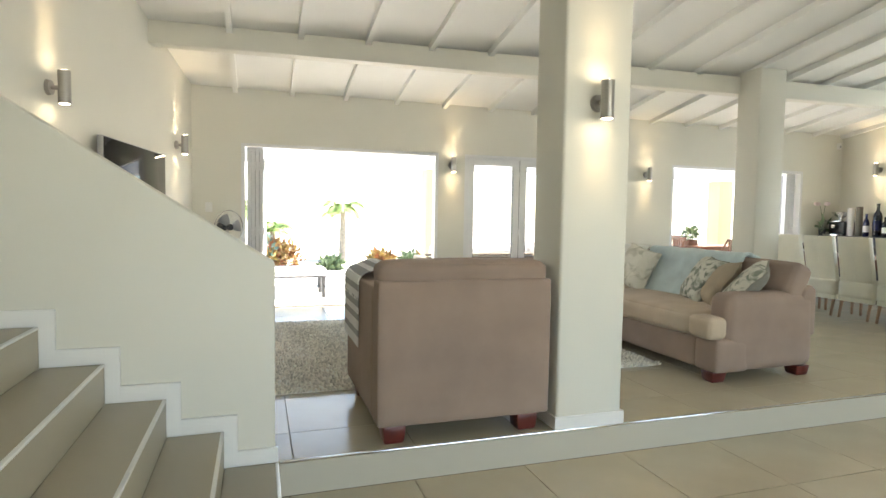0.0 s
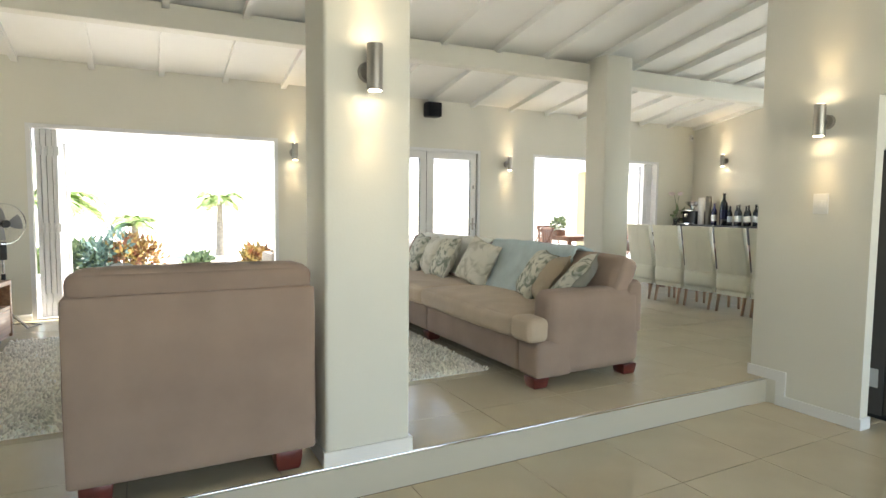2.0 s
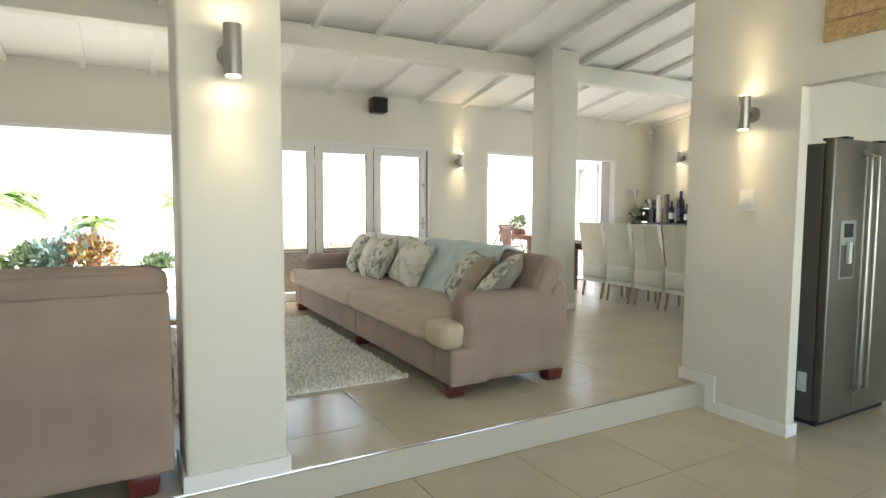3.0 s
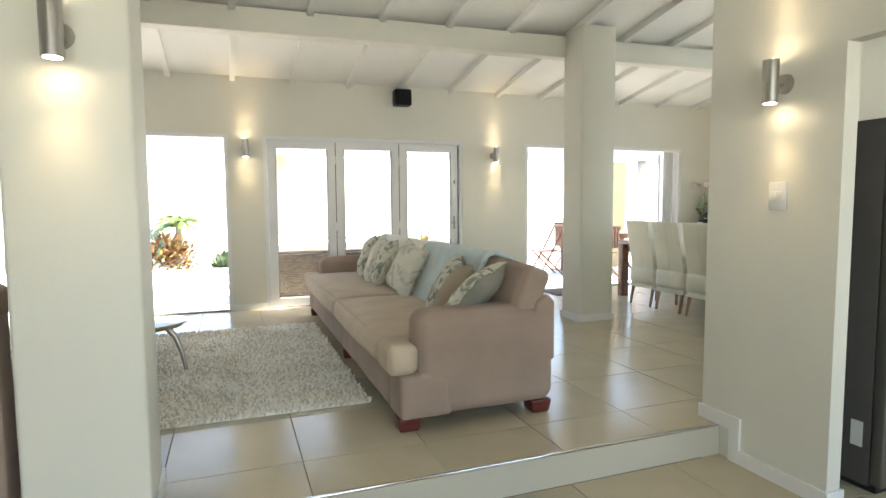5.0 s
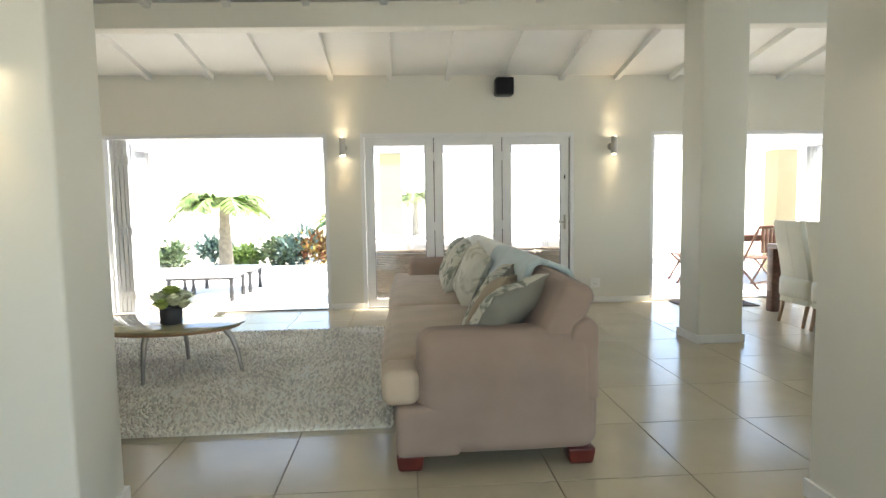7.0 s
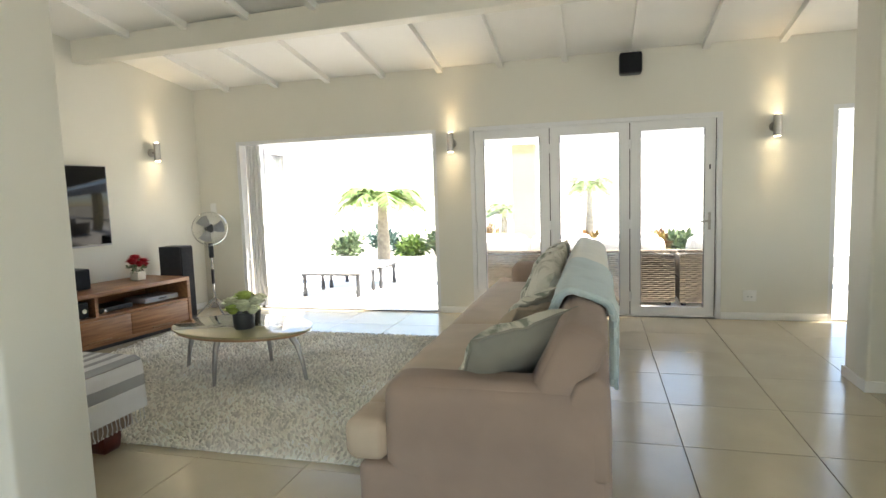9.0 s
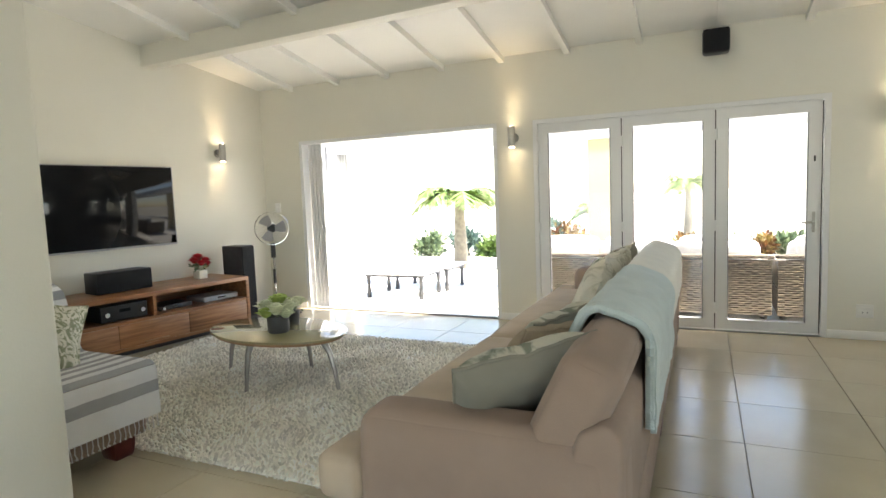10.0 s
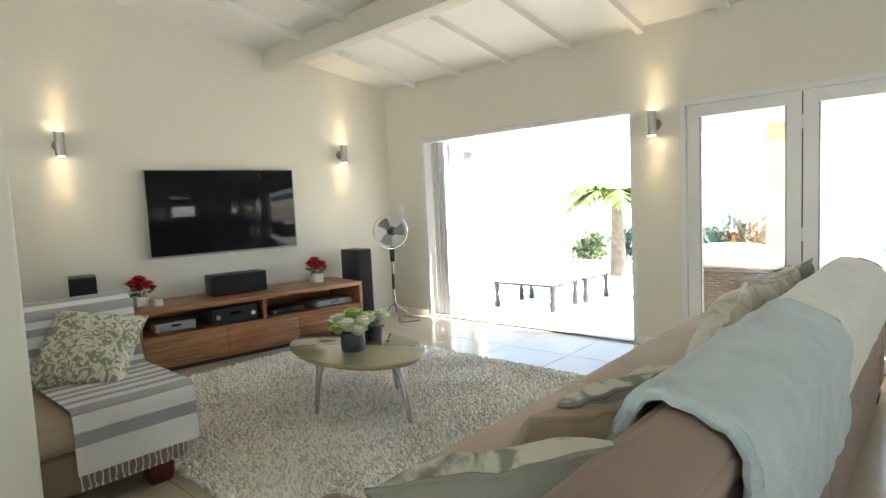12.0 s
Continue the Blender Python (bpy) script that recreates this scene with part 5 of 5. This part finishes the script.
pb = turned("silver_bowl", 10.86, 8.25, ST + 0.262, gb, CHROME, "polished silver bowl on the coffee machine", "bowl")
pb.location = (10.87, 8.19, ST + 0.2605)
orc = thing("orchid", (10.68, 8.38, ST), "pale pink orchid in a dark pot", "plant")
part("pot", lathe(bmesh.new(), [(0.05, 0.0005), (0.06, 0.10), (0.055, 0.105)], 18), POT, orc)
for k, (ax, ay) in enumerate(((-0.16, -0.03), (-0.10, -0.14))):
    part("stem", tube(bmesh.new(), [(0, 0, 0.1), (ax * 0.2, ay * 0.2, 0.35), (ax * 0.6, ay * 0.6, 0.52), (ax * 1.6, ay * 1.6, 0.56)], 0.004, 6), LEAF, orc)
    for j in range(6):
        u = 0.3 + 0.13 * j
        bm = rose(bmesh.new(), (ax * (0.6 + u * 0.9), ay * (0.6 + u * 0.9), 0.54 + 0.02 * (j % 2)), 0.033, random.Random(k * 9 + j))
        part("bloom", bm, PETAL_P, orc)
part("leaves", leaf_cloud(bmesh.new(), (0, 0, 0.14), (0.10, 0.10, 0.05), 14, 0.18, random.Random(3)), LEAF, orc)

# ---- kitchen: the fridge ----
fr = thing("fridge", (6.45, 2.96, LOW), "tall brushed steel double door fridge freezer", "fridge")
FW, FH = 0.92, 1.885
part("body", boxm(0.0, FW, 0.065, 0.62, 0.03, FH - 0.03, bevel=0.006), FRIDGE_SIDE, fr)
part("base_grille", boxm(0.02, FW - 0.02, 0.04, 0.6, 0.0005, 0.0295), BLACK, fr)
for a, b, nm in ((0.0, 0.395, "freezer_door"), (0.402, FW, "fridge_door")):
    d = part(nm, boxm(a, b, 0.0, 0.062, 0.045, FH, bevel=0.012, seg=3), FRIDGE, fr)
    hx = b - 0.045 if a == 0 else a + 0.045
    part("handle", tube(bmesh.new(), [(hx, -0.002, 0.20), (hx, -0.045, 0.23), (hx, -0.05, 0.6), (hx, -0.05, 1.45), (hx, -0.045, 1.78), (hx, -0.002, 1.81)], 0.014, 10), STEEL, d)
    part("top_hinge", boxm((a + b) / 2 - 0.04, (a + b) / 2 + 0.04, 0.01, 0.16, FH + 0.0005, FH + 0.018, bevel=0.004), BLACK, d)
dp = part("dispenser", boxm(0.11, 0.30, -0.004, -0.0005, 0.98, 1.36, bevel=0.001), GREYPL, fr)
part("recess", boxm(0.125, 0.285, -0.006, -0.0042, 0.99, 1.20), FRIDGE_SIDE, dp)
part("display", boxm(0.15, 0.26, -0.006, -0.0042, 1.25, 1.34), BLACK, dp)
part("lever", boxm(0.18, 0.215, -0.03, -0.0065, 1.08, 1.22, bevel=0.004), WHITE, dp)
part("energy_label", boxm(-0.0015, -0.0002, 0.10, 0.16, 0.22, 0.35), PAPER, fr, "small white label sticker")

# ---- tiles, last ----


def tile_field(parent, xs, ys, z, keep, mat, name="tile", gap=0.0022):
    cache = {}
    for x0, x1 in zip(xs, xs[1:]):
        for y0, y1 in zip(ys, ys[1:]):
            if not keep(x0, x1, y0, y1):
                continue
            key = (round(x1 - x0, 3), round(y1 - y0, 3))
            if key not in cache:
                w, d = key
                cache[key] = mesh_of(name, boxm(gap, w - gap, gap, d - gap, -0.010, 0, bevel=0.0015, seg=1), mat)
            o = new(name, cache[key])
            o.parent = parent
            o.location = (x0, y0, z)


def cuts_between(lo, hi, anchor, pitch):
    k = math.ceil((lo + 0.02 - anchor) / pitch)
    out = [lo]
    while anchor + k * pitch < hi - 0.02:
        out.append(anchor + k * pitch)
        k += 1
    return out + [hi]


up = tagged(part("floor_upper", boxm(-0.5, EX, KY + 0.006, NY + 0.004, -0.0118, -0.0095), GROUT), "glossy beige porcelain tiles on the raised floor", "floor", kind="structure")
tile_field(up, cuts_between(-0.5, EX, 3.805, 0.639), cuts_between(KY, NY + 0.004, 4.645, 0.632), 0.0, lambda *a: True, TILE)
lo_ = tagged(part("floor_lower", boxm(-1.8, EX, SY, KY - 0.02, LOW - 0.0118, LOW - 0.0095), GROUT), "glossy beige porcelain tiles on the lower floor", "floor", kind="structure")
tile_field(lo_, cuts_between(-1.8, EX, 1.88, 0.648), cuts_between(SY, KY - 0.013, 3.02, 0.62), LOW, lambda *a: True, TILE)
pa = tagged(part("patio_floor", boxm(-8, 20, NY + 0.2215, 12.59, -0.0318, -0.0297), GROUT), "pale sunlit patio tiles", "floor", kind="structure")
tile_field(pa, cuts_between(-6, 18, 0, 1.2), cuts_between(NY + 0.2215, 12.59, 9.2, 0.6), -0.02, lambda *a: True, PATIO, "patio_tile")
